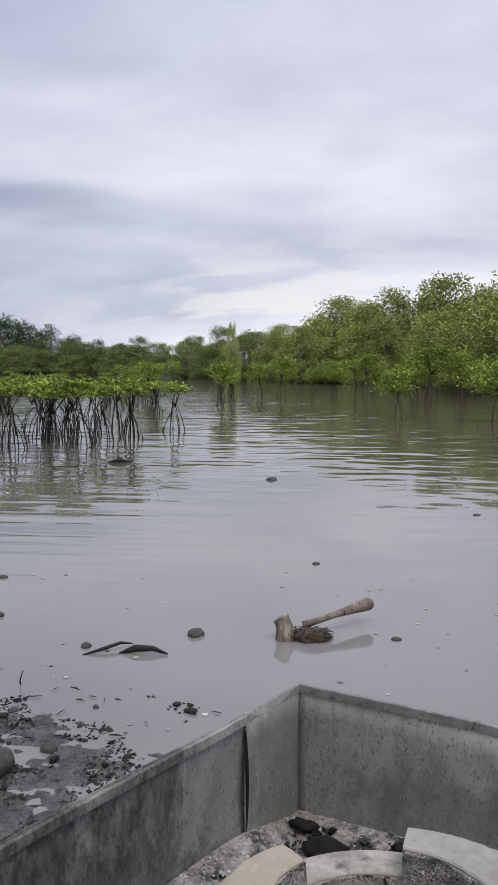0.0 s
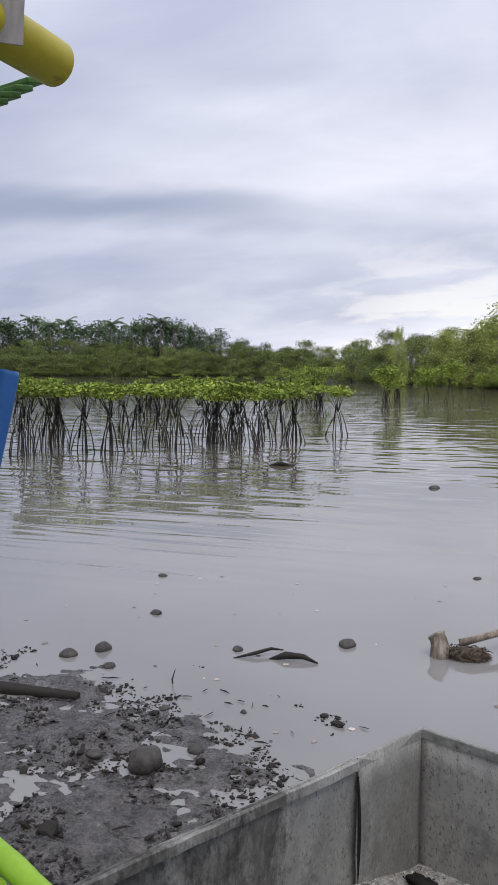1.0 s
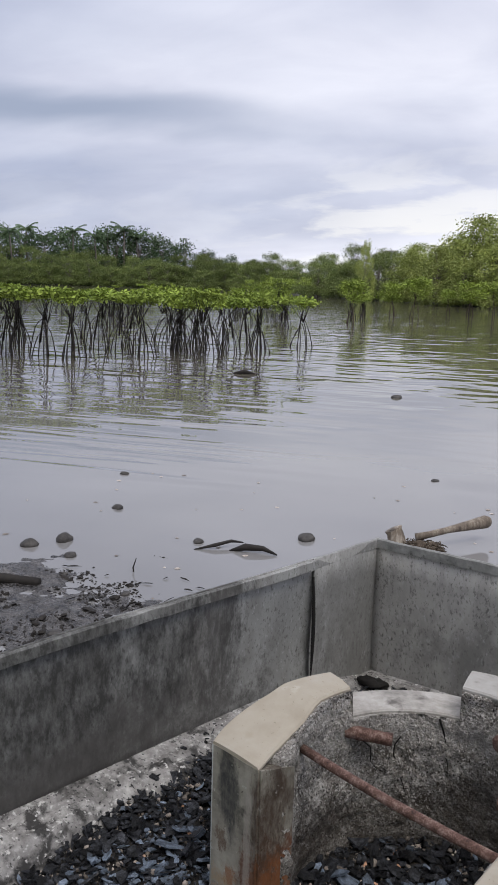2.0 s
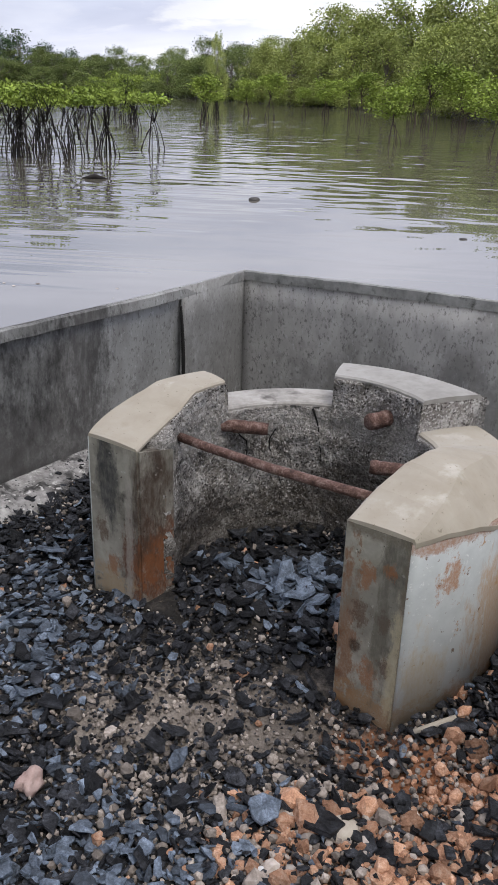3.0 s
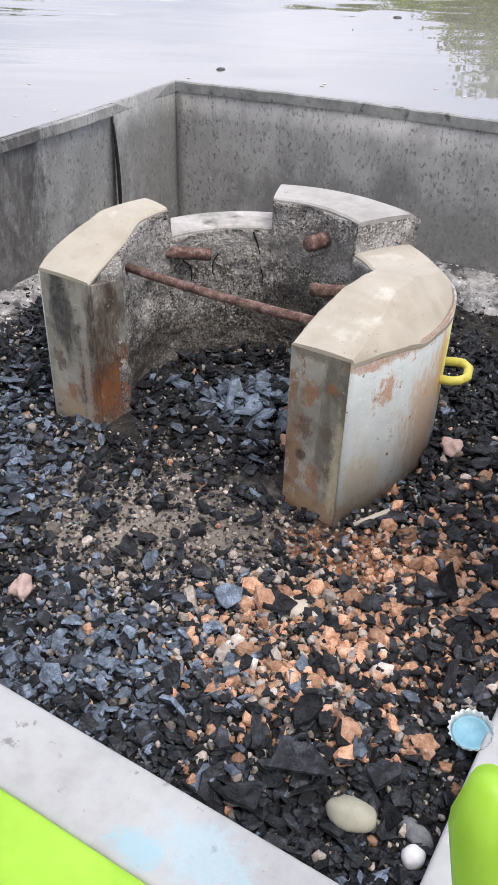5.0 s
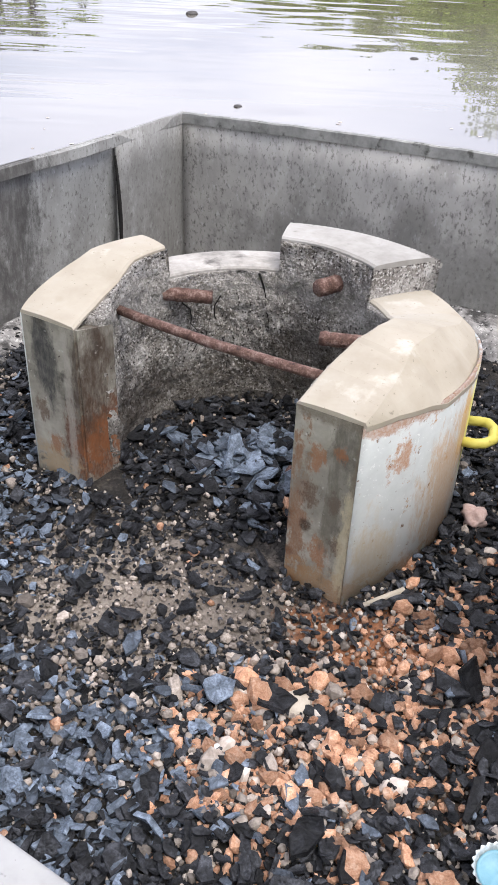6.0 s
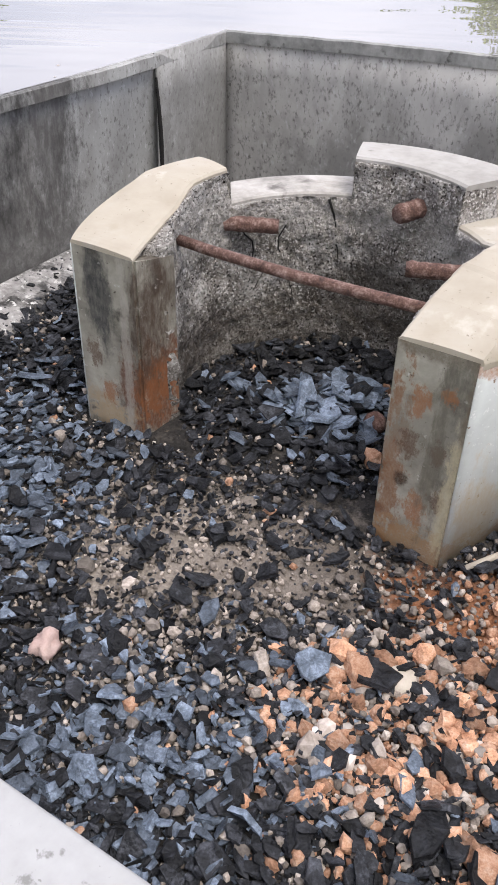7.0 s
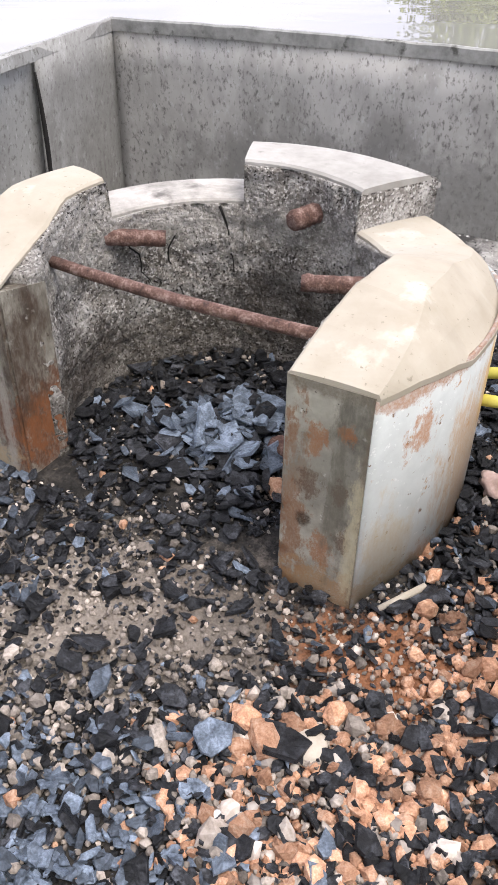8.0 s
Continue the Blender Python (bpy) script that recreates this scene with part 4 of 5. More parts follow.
def mangrove(seed, high, bushy=False, low=0.86, boughs=8, leaves=600, spread=0.5, stilt=0.62, bark=None, puff=0.13):
    """A young mangrove on arched prop roots."""
    rng = np.random.default_rng(seed)
    tree = thing("mangrove", "young mangrove with arched bare prop roots standing in water", "mangrove", "young mangroves in the shallows")
    bm = bmesh.new()
    tops = []
    for s in range(1 + (seed % 3 == 0)):
        ox, oy = rng.normal(0, 0.14, 2)
        lean = rng.normal(0, 0.12, 2)
        stem = (0.26 + 0.2 * rng.random()) * high
        pts = [(ox, oy, stem * 0.8), (ox + lean[0] * 0.3, oy + lean[1] * 0.3, 0.6 * high), (ox + lean[0], oy + lean[1], 0.88 * high)]
        tube_into(bm, pts, [0.020, 0.016, 0.007], 5)
        tops.append(pts[-1])
        for r in range(int(rng.integers(7, 10))):
            a, h0, out = rng.uniform(0, 2 * math.pi), rng.uniform(0.6 * stilt, stilt) * high, rng.uniform(0.14, 0.48)
            x0, y0 = ox + lean[0] * 0.4, oy + lean[1] * 0.4
            bow = rng.uniform(0.15, 0.8)
            tube_into(bm, [(x0 + out * math.cos(a) * f ** (1 - 0.45 * bow), y0 + out * math.sin(a) * f ** (1 - 0.45 * bow), h0 * (1 - f ** (1.05 + 0.5 * bow)) - 0.4 * f ** 6 + 0.02 * rng.normal()) for f in (0, 0.2, 0.4, 0.6, 0.8, 1)],
                      [0.010, 0.010, 0.010, 0.011, 0.014, 0.017], 5)
        for b in range(boughs):
            a, out = rng.uniform(0, 2 * math.pi), spread * rng.uniform(0.25, 1.0)
            q = (tops[0][0] * 0.5 + out * math.cos(a), tops[0][1] * 0.5 + out * math.sin(a), high * rng.uniform(low, 0.98))
            tube_into(bm, [(ox + lean[0] * 0.7, oy + lean[1] * 0.7, 0.5 * high), q], [0.010, 0.005], 4)
            tops.append(q)
    part("root_frame", bm, bark or M_ROOT, tree, "pale brown prop roots" if bark else "dark wet arched prop roots")
    centres = np.array([(x, y, z, puff) for x, y, z in tops])
    if bushy:
        centres = np.array([(rng.normal(0, 0.6), rng.normal(0, 0.6), high * rng.uniform(0.15, 0.95), 0.2) for _ in range(40)])
    v, f = leaf_cloud(rng, centres, 2600 if bushy else leaves, 0.105 if leaves < 1000 else 0.12, 0.38 if puff < 0.15 else 0.7)
    crown = new("crown", raw_mesh("crown", v, f, M_LEAF))
    crown.parent = tree
    return tree


def broad_tree(seed, high, wide, material, leaf=0.24, count=15000, label="dense green mangrove tree on the far bank"):
    """A tree with trunk, limbs and an uneven crown of leaf clumps."""
    rng = np.random.default_rng(seed)
    tree = thing("tree", label, "tree", "trees on the far bank")
    bm = bmesh.new()
    tube_into(bm, [(0, 0, -0.8), (0.1, 0, 0.3 * high), (0.15, 0.1, 0.75 * high)], [0.14, 0.11, 0.04], 6)
    tips = []
    for k in range(64):
        a, h = rng.uniform(0, 2 * math.pi), 0.01 + 0.96 * rng.random() ** 1.45
        out = wide * 0.5 * (1 - max(0.0, h - 0.4) ** 1.5 * 1.7) * rng.uniform(0.35, 1.0)
        tip = (out * math.cos(a), out * math.sin(a), high * h)
        tube_into(bm, [(0.1, 0, high * h * 0.55), (tip[0] * 0.5, tip[1] * 0.5, high * h * 0.85), tip], [0.05, 0.035, 0.012], 4, cap=False)
        tips.append((*tip, rng.uniform(0.05, 0.095) * high))
    part("trunk", bm, M_BARK, tree)
    v, f = leaf_cloud(rng, np.array(tips), count, leaf, 0.75)
    crown = new("crown", raw_mesh("crown", v, f, material))
    crown.parent = tree
    return tree


def palm(seed, high):
    """A coconut palm: a leaning trunk and a head of drooping fronds."""
    rng = np.random.default_rng(seed)
    tree = thing("palm", "tall dark green coconut palm behind the far bank", "palm", "palms behind the far bank")
    bm = bmesh.new()
    lean = rng.normal(0, 0.6)
    tube_into(bm, [(0, 0, -1.2), (lean * 0.4, 0, high * 0.5), (lean, 0, high)], [0.2, 0.15, 0.12], 6)
    part("trunk", bm, M_BARK, tree)
    v, f = [], []
    for k in range(26):
        a, up, long = rng.uniform(0, 2 * math.pi), rng.uniform(-0.6, 1.1), rng.uniform(1.7, 2.6)
        side = Vector((-math.sin(a), math.cos(a), 0))
        for j in range(22):
            g = j / 21
            out = long * g
            c = Vector((lean + out * math.cos(a), out * math.sin(a), high + up * long * g - 1.2 * g * g * (0.6 + up * 0.3)))
            for s in (-1, 1):
                tip = c + side * s * 0.55 * math.sin(math.pi * (0.15 + 0.8 * g)) + Vector((0.2 * math.cos(a), 0.2 * math.sin(a), -0.35))
                i = len(v)
                v += [tuple(c), tuple(c + Vector((0.12 * math.cos(a), 0.12 * math.sin(a), -0.02))), tuple(tip)]
                f.append((i, i + 1, i + 2))
    fronds = new("fronds", raw_mesh("fronds", v, f, M_DARKTREE))
    fronds.parent = tree
    return tree


def polar(a, r, z=WATER):
    return (0.12 - r * math.sin(radians(a)), r * math.cos(radians(a)), z)


def build_plants():
    rng = random.Random(5)
    kinds = [mangrove(20 + k, h) for k, h in enumerate((1.5, 1.6, 1.55, 1.68, 1.45, 1.58))]
    spots = [(12.4, 26.9), (14.9, 25.0), (16.4, 24.5), (18.2, 23.0), (20.0, 24.0), (22.5, 22.5), (24.5, 23.2), (27.2, 21.6), (29.5, 22.0), (31.8, 22.5), (33.5, 21.5), (17.3, 26.5), (19.1, 25.5), (21.2, 25.0), (23.6, 25.8), (25.9, 24.6), (28.3, 24.2), (30.6, 25.0), (32.9, 24.8), (35.2, 23.4), (37.0, 22.4), (38.8, 23.6), (15.8, 28.0), (20.6, 28.5), (26.6, 28.0), (31.2, 28.6)]
    for k in range(64):
        a = rng.uniform(13.2, 46)
        r = 29 + 54 * rng.random() ** 1.2 if a > 16.5 else rng.uniform(36, 70)
        spots.append((a, r))
    for k in range(4):
        spots.append((rng.uniform(5, 13), rng.uniform(44, 62)))
    for k, (a, r) in enumerate(spots):
        m = pose(*polar(a, r), 0, 0, rng.uniform(0, 360))
        s = rng.uniform(0.92, 1.1) * (1.0 if r < 34 else 0.8)
        ob = kinds[k] if k < len(kinds) else copy_thing(kinds[rng.randrange(len(kinds))], m)
        ob.matrix_basis = m @ Matrix.Diagonal((s * 1.1, s * 1.1, s, 1))
    big = [mangrove(40, 2.3, low=0.5, boughs=20, leaves=1900, spread=0.7, stilt=0.5, bark=M_FIBRE, puff=0.2), mangrove(41, 2.5, low=0.5, boughs=20, leaves=1900, spread=0.7, stilt=0.5, bark=M_FIBRE, puff=0.2)]
    rows = [(-2.6, 34, 0.85), (-5.2, 48, 1.2), (-9.0, 33, 1.0), (-1.1, 57, 1.05), (1.2, 62, 1.0), (4.8, 53, 0.95), (6.5, 57, 0.9), (9.0, 44, 0.85), (-3.8, 56, 1.1), (-7.0, 50, 1.1),
            (-10.6, 38, 1.1), (-12, 42, 1.1), (-13.5, 36, 1.0), (-15, 41, 1.1), (-17, 38, 1.1)]
    rows += [(3.6 - 1.05 * k + rng.uniform(-0.3, 0.3), 66 - 0.9 * k + rng.uniform(-3, 2), rng.uniform(0.65, 0.95)) for k in range(18) if k % 3]
    for k, (a, r, s) in enumerate(rows):
        m = pose(*polar(a, r), 0, 0, rng.uniform(0, 360))
        ob = big[k] if k < 2 else copy_thing(big[k % 2], m)
        ob.matrix_basis = m @ Matrix.Diagonal((s * 1.25, s * 1.25, s, 1))
    for k, (a, r, s) in enumerate(((13.6, 46, 1.0), (15.2, 60, 0.9))):
        ob = mangrove(60 + k, 2.3, bushy=True)
        ob.matrix_basis = pose(*polar(a, r)) @ Matrix.Diagonal((s, s, s, 1))
    # far bank
    trees = [broad_tree(70 + k, 8.0, w, M_TREE) for k, w in enumerate((8.5, 9.5, 7.5, 9.0))]
    def top(a):
        if a < 0:
            return 8.4 - 0.14 * a
        if a < 12:
            return 8.4 - 0.25 * a
        return 5.6 + 0.04 * min(a - 12, 15)
    # left of 5.5 degrees the bank trees get darker leaves, shade put into colour
    shaded = [broad_tree(76 + k, 8.0, w, M_MIDTREE, label="dense mangrove tree on the far bank, leaves a shaded olive green") for k, w in enumerate((9.0, 8.0))]
    used = dim = 0
    for row in range(3):
        a = -30.0
        while a < 48:
            r = bank_distance(a) + 2 + row * 6 + rng.uniform(-1.5, 2)
            h = top(a) * rng.uniform(0.75, 1.08) * (0.72 + 0.16 * row)
            m = pose(*polar(a, r, WATER + 0.3), 0, 0, rng.uniform(0, 360))
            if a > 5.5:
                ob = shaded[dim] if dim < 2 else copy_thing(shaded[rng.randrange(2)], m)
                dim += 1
            else:
                ob = trees[used] if used < len(trees) else copy_thing(trees[rng.randrange(len(trees))], m)
                used += 1
            s = h / 8.0
            ob.matrix_basis = m @ Matrix.Diagonal((max(s, 0.75), max(s, 0.75), s, 1))
            a += math.degrees(rng.uniform(2.6, 4.2) / r) * (1.2 if row else 1.0)
    lone = copy_thing(trees[1], pose(*polar(8.1, 92, WATER + 0.3), 0, 0, 40))
    lone.matrix_basis = pose(*polar(8.1, 92, WATER + 0.3), 0, 0, 40) @ Matrix.Diagonal((0.22, 0.22, 0.78, 1))
    dark = [broad_tree(90 + k, 9.5, 8, M_DARKTREE, 0.42, 3800, "dark green broadleaf tree behind the far bank") for k in range(2)]
    used, a = 0, 8.0
    while a < 52:
        for row in range(2):
            r = 178 + 10 * row + rng.uniform(-3, 3)
            h = 1.0 * max(0.5, min(1.1, (a - 8) / 14)) * rng.uniform(0.85, 1.1)
            m = pose(*polar(a + row * 0.6, r, WATER + 0.4), 0, 0, rng.uniform(0, 360))
            ob = dark[used] if used < 2 else copy_thing(dark[rng.randrange(2)], m)
            ob.matrix_basis = m @ Matrix.Diagonal((h, h, h, 1))
            used += 1
        a += 1.5
    palms = [palm(95, 9.6), palm(96, 9.0)]
    for k, a in enumerate((24.0, 23.0, 25.0, 25.7, 27.2, 28.2, 29.0, 31.0, 32.2, 33.8, 35.0, 37.1, 38.5, 40.2, 30.1, 36.0)):
        m = pose(*polar(a, 172 + rng.uniform(0, 14), WATER + 0.4), 0, 0, rng.uniform(0, 360))
        ob = palms[k] if k < 2 else copy_thing(palms[k % 2], m)
        s = rng.uniform(0.9, 1.15) * (0.72 if a < 21.7 else 1.0)
        ob.matrix_basis = m @ Matrix.Diagonal((s, s, s, 1))


build_plants()


# ---- hut: the parts that frame the view, and plain walls behind ----
def at_box(x, y, z):
    """A place of the box's frame in the world."""
    return BOX @ Vector((x, y, z))


def bamboo_bm(p, q, r, knots=3, sides=14, seed=0):
    """A bamboo pole with slightly raised nodes."""
    p, q = Vector(p), Vector(q)
    pts, rad = [], []
    steps = knots * 8
    for k in range(steps + 1):
        f = k / steps
        near = abs((f * knots + 0.37 + 0.13 * seed) % 1.0 - 0.5)
        pts.append(p.lerp(q, f))
        rad.append(r * (1 + (0.10 if near < 0.07 else 0.0) - 0.04 * f))
    return tube_bm(pts, rad, sides)


def build_hut():
    ledge = thing("lime_board", "lime green painted board with chipped edge beside the sill", "board", at=BOX)
    part("plank", box_bm(-0.47, WIDE + 0.25, -DEEP - 0.155, -DEEP - 0.0625, -0.06, 0.006, 0.006, 3), M_LIME, ledge)
    slat = thing("bamboo_stake", "lime green painted bamboo stake with cut top", "stake")
    part("pole", tube_bm([(0.251, 0.050, 0.003), (0.232, 0.064, 0.1), (0.216, 0.076, 0.185), (0.212, 0.079, 0.21)], [0.016, 0.0165, 0.016, 0.007], 14), M_LIME, slat)
    deck = thing("bamboo_platform", "lime green painted bamboo slat platform outside the hut", "platform", at=BOX)
    part("rail", bamboo_bm((-1.6, -0.500, 0.0), (-0.02, -0.500, 0.0), 0.0185, 4), M_LIME, deck)
    for k in range(30):
        x = -0.06 - 0.05 * k
        part("slat", bamboo_bm((x, -0.52, -0.028), (x, -DEEP - 0.05, -0.030), 0.0205, 2, 10, k % 5), M_LIME, deck)
    for x in (-0.3, -1.4):
        part("post", tube_bm([(x, -0.56, -2.0), (x, -0.56, -0.05)], 0.035, 10), M_BARK, deck)
    blue = thing("blue_pole", "leaning blue painted pole standing on the bamboo platform", "pole")
    part("pipe", tube_bm([(-0.676, 0.83, -0.01), (-0.622, 0.90, 0.38), (-0.572, 0.968, 0.735), (-0.571, 0.969, 0.742)], [0.0185, 0.0185, 0.0185, 0.016], 18), M_BLUE, blue)
    pipe = thing("white_pipe", "white plastic pipe with open end beside the blue pole", "pipe")
    bm = bmesh.new()
    a, d = Vector((-0.572, 0.868, 0.432)), Vector((-0.866, 0.5, 0.0))
    tube_into(bm, [a, a + d * 0.9], 0.0145, 16, cap=False)
    tube_into(bm, [a + d * 0.9, a - d * 0.0005, a + d * 0.06], [0.0145, 0.0118, 0.0118], 16, cap=False)
    part("tube", bm, M_PIPE, pipe)
    # eave: a yellow bamboo rafter with slats below it and a torn strip hanging over it
    eave = thing("yellow_rafter", "yellow painted bamboo rafter end under the eave", "rafter")
    tip = Vector((-0.405, 0.831, 1.097))
    long = tip + Vector((-0.16, -1.42, 0.07))
    bm = bmesh.new()
    tube_into(bm, [tip, tip.lerp(long, 0.02), long], [0.0265, 0.0270, 0.030], 24, cap=False)
    tube_into(bm, [tip, tip.lerp(long, 0.12)], [0.0265, 0.021], 24, cap=False)
    part("bamboo", bm, M_YELLOWBAMBOO, eave, "yellow painted bamboo with an open end")
    part("strip", box_bm(-0.0125, 0.0125, -0.0015, 0.0015, 0, 0.30, 0.0008), M_GREYWOOD, eave, "torn grey weathered wooden strip")
    strip = eave.children[-1]
    strip.matrix_world = pose(-0.389, 0.716, 1.077, 3, 3, 33)
    roof = thing("roof_slats", "dark green painted bamboo roof slats below the rafter", "roof")
    for k in range(12):
        p = Vector((-0.446, 0.856, 1.090)) + k * Vector((-0.003, -0.0215, -0.0150 + 0.0004 * k))
        part("slat", box_bm(-0.8, 0.0, -0.0125, 0.0125, -0.0035, 0.0035, 0.0015), M_GREEN, roof)
        roof.children[-1].matrix_world = Matrix.Translation(p) @ pose(0, 0, 0, 10, 2, -24)
    # plain hut behind the camera
    hut = thing("hut", "open bamboo hut behind the fire box", "hut", at=BOX)
    part("floor_deck", box_bm(-1.9, 2.3, -3.6, -DEEP - 0.16, -0.9, -0.85), M_GREYWOOD, hut)
    part("half_wall", box_bm(-1.9, 2.3, -DEEP - 0.13, -DEEP - 0.075, -0.85, -0.062), M_LIME, hut)
    part("roof", box_bm(-1.9, 2.3, -3.6, -1.7, 1.62, 1.66), M_GREYWOOD, hut)
    for x in (-1.85, 2.25):
        for y in (-3.55, -1.3):
            part("post", tube_bm([(x, y, -2.1), (x, y, 1.62)], 0.05, 10), M_BARK, hut)


build_hut()


# ---- things on the shore ----
def lump(rng, size):
    """A small uneven stone of 20 triangles."""
    g = (1 + 5 ** 0.5) / 2
    v = np.array([(-1, g, 0), (1, g, 0), (-1, -g, 0), (1, -g, 0), (0, -1, g), (0, 1, g), (0, -1, -g), (0, 1, -g), (g, 0, -1), (g, 0, 1), (-g, 0, -1), (-g, 0, 1)]) / 1.9
    v = v * size * rng.uniform(0.7, 1.25, (12, 1)) * rng.uniform(0.7, 1.2, 3)
    f = [(0, 11, 5), (0, 5, 1), (0, 1, 7), (0, 7, 10), (0, 10, 11), (1, 5, 9), (5, 11, 4), (11, 10, 2), (10, 7, 6), (7, 1, 8), (3, 9, 4), (3, 4, 2), (3, 2, 6), (3, 6, 8), (3, 8, 9), (4, 9, 5), (2, 4, 11), (6, 2, 10), (8, 6, 7), (9, 8, 1)]
    return v, f


def tilt(rng, most):
    return np.array(Euler((rng.normal(0, most), rng.normal(0, most), rng.uniform(0, 6.283))).to_matrix())


def build_shore():
    def stone(x, y, size, seed, label="rounded dark stone lying in shallow water", sink=0.47, name="stone", group="stones on the shore"):
        ob = new(name, mesh_of(name, lump_bm(size, seed, 0.16, 3), M_STONE))
        z = max(ground_height(x, y), WATER) + size[2] * (1 - 2 * sink)
        ob.matrix_world = pose(x, y, z, 0, 0, seed * 37)
        return tagged(ob, label, "stone", group)
    for k, (x, y, w, h) in enumerate(((-3.18, 5.6, 0.075, 0.05), (-2.99, 5.8, 0.075, 0.062), (-2.77, 5.48, 0.058, 0.03), (-3.0, 6.84, 0.06, 0.035), (-3.5, 8.12, 0.05, 0.025),
                                      (-1.42, 15.77, 0.11, 0.05), (-1.175, 6.53, 0.085, 0.05), (-1.98, 6.14, 0.052, 0.03), (-1.64, 4.38, 0.055, 0.035), (-2.15, 4.1, 0.05, 0.025), (-2.6, 5.05, 0.03, 0.02),
                                      (-2.06, 4.89, 0.04, 0.02), (-1.55, 5.0, 0.025, 0.018), (0.45, 6.6, 0.045, 0.02), (1.9, 12.4, 0.06, 0.02), (-0.3, 9.1, 0.05, 0.02))):
        stone(x, y, (w, w * 0.8, h), k + 1)
    stone(-1.83, 4.1, (0.105, 0.09, 0.085), 31, "large rounded dark stone with a pale patch on wet mud", 0.25)
    rng = np.random.default_rng(3)
    # driftwood: a plank in the mud, a wet branch, a forked stump with a log
    def wood(name, label, pts, radii, material=M_WOOD, sides=8):
        ob = new(name, mesh_of(name, tube_bm(pts, radii, sides), material))
        return tagged(ob, label, "driftwood")
    z = WATER
    wood("driftwood_plank", "long dark wet branch half sunk in mud", [(-3.9, 4.74, z + 0.03), (-3.25, 4.80, z + 0.025), (-2.67, 4.84, z + 0.02)], [0.05, 0.05, 0.035], M_ROOT)
    wood("wet_branch", "black wet branch floating in the shallows", [(-1.68, 6.02, z + 0.0), (-1.56, 6.05, z + 0.035), (-1.42, 6.06, z + 0.035), (-1.30, 6.02, z + 0.01)], [0.008, 0.03, 0.022, 0.006], M_ROOT)
    wood("wet_branch", "black forked wet twig floating in the shallows", [(-1.95, 5.95, z + 0.0), (-1.80, 6.03, z + 0.03), (-1.70, 6.13, z + 0.045), (-1.62, 6.2, z + 0.02)], [0.005, 0.016, 0.013, 0.005], M_ROOT)
    wood("wet_branch", "short dark stick floating between mangroves", [(-5.3, 18.1, z), (-5.05, 18.15, z + 0.05), (-4.8, 18.2, z)], [0.02, 0.06, 0.02], M_ROOT)
    wood("upright_twig", "thin twig standing out of the shallows", [(-2.18, 5.32, z - 0.05), (-2.19, 5.32, z + 0.03), (-2.17, 5.33, z + 0.10)], [0.006, 0.006, 0.003], M_ROOT, 5)
    stump = thing("stump", "bleached tree stump with hairy roots and a log in shallow water", "stump", at=pose(-0.27, 6.56, z))
    part("stem", tube_bm([(0, 0, -0.1), (-0.005, 0.02, 0.06), (-0.02, 0.03, 0.10), (-0.035, 0.03, 0.135), (-0.03, 0.03, 0.12)], [0.085, 0.072, 0.066, 0.072, 0.045], 14), M_WOOD, stump, "pale broken stem")
    part("knob", lump_bm((0.075, 0.06, 0.05), 9, 0.25), M_STONE, stump, "round grey burl")
    stump.children[-1].location = (-0.17, -0.06, 0.03)
    bm = bmesh.new()
    bmesh.ops.create_icosphere(bm, subdivisions=4, radius=1)
    for v in bm.verts:
        k = 1 + 0.35 * noise.noise(v.co * 2.2) + 0.25 * noise.noise(v.co * 6)
        v.co = Vector((0.03 + 0.15 * v.co.x * k, -0.02 + 0.10 * v.co.y * k, 0.005 + 0.075 * v.co.z * k))
    for k in range(520):
        a, r, h = rng.uniform(0, 6.3), rng.uniform(0.02, 0.16), rng.uniform(0.0, 0.075)
        x, y, c = 0.03 + r * math.cos(a), -0.02 + 0.7 * r * math.sin(a), rng.uniform(0, 6.3)
        n = rng.uniform(0.015, 0.045)
        tube_into(bm, [(x, y, h), (x + n * math.cos(c), y + n * math.sin(c), h + rng.normal(0, 0.012)), (x + 1.7 * n * math.cos(c + 0.5), y + 1.7 * n * math.sin(c + 0.5), h - 0.02)], [0.004, 0.0035, 0.002], 4)
    part("root_mat", bm, M_FIBRE, stump, "matted brown fibrous roots")
    part("log", tube_bm([(-0.03, 0.02, 0.10), (0.07, 0.05, 0.125), (0.22, 0.20, 0.14), (0.50, 0.48, 0.16), (0.525, 0.50, 0.16)], [0.032, 0.027, 0.027, 0.055, 0.042], 14), M_WOOD, stump, "bleached branch flaring to its cut end")
    # muddy litter: crumbs and clumps that gather in drifts
    v, f = [], []
    for k in range(15000):
        x, y = rng.uniform(-4.2, -0.6), rng.uniform(2.9, 5.7)
        drift = noise.noise(Vector((x * 2.1, y * 2.1, 3))) + 0.6 * noise.noise(Vector((x * 6, y * 6, 9)))
        if drift < 0.08 + 0.45 * max(0.0, y - 4.7) + 0.25 * max(0.0, x + 1.5):
            continue
        r = 0.0085 * math.exp(rng.normal(0, 0.6))
        a, b = lump(rng, 1.0)
        a = (a * (r, r * rng.uniform(0.3, 0.9), r * rng.uniform(0.2, 0.6))) @ tilt(rng, 0.35).T + (x, y, max(ground_height(x, y), WATER) + 0.15 * r)
        i = len(v)
        v.extend(a.tolist())
        f.extend([tuple(i + q for q in t) for t in b])
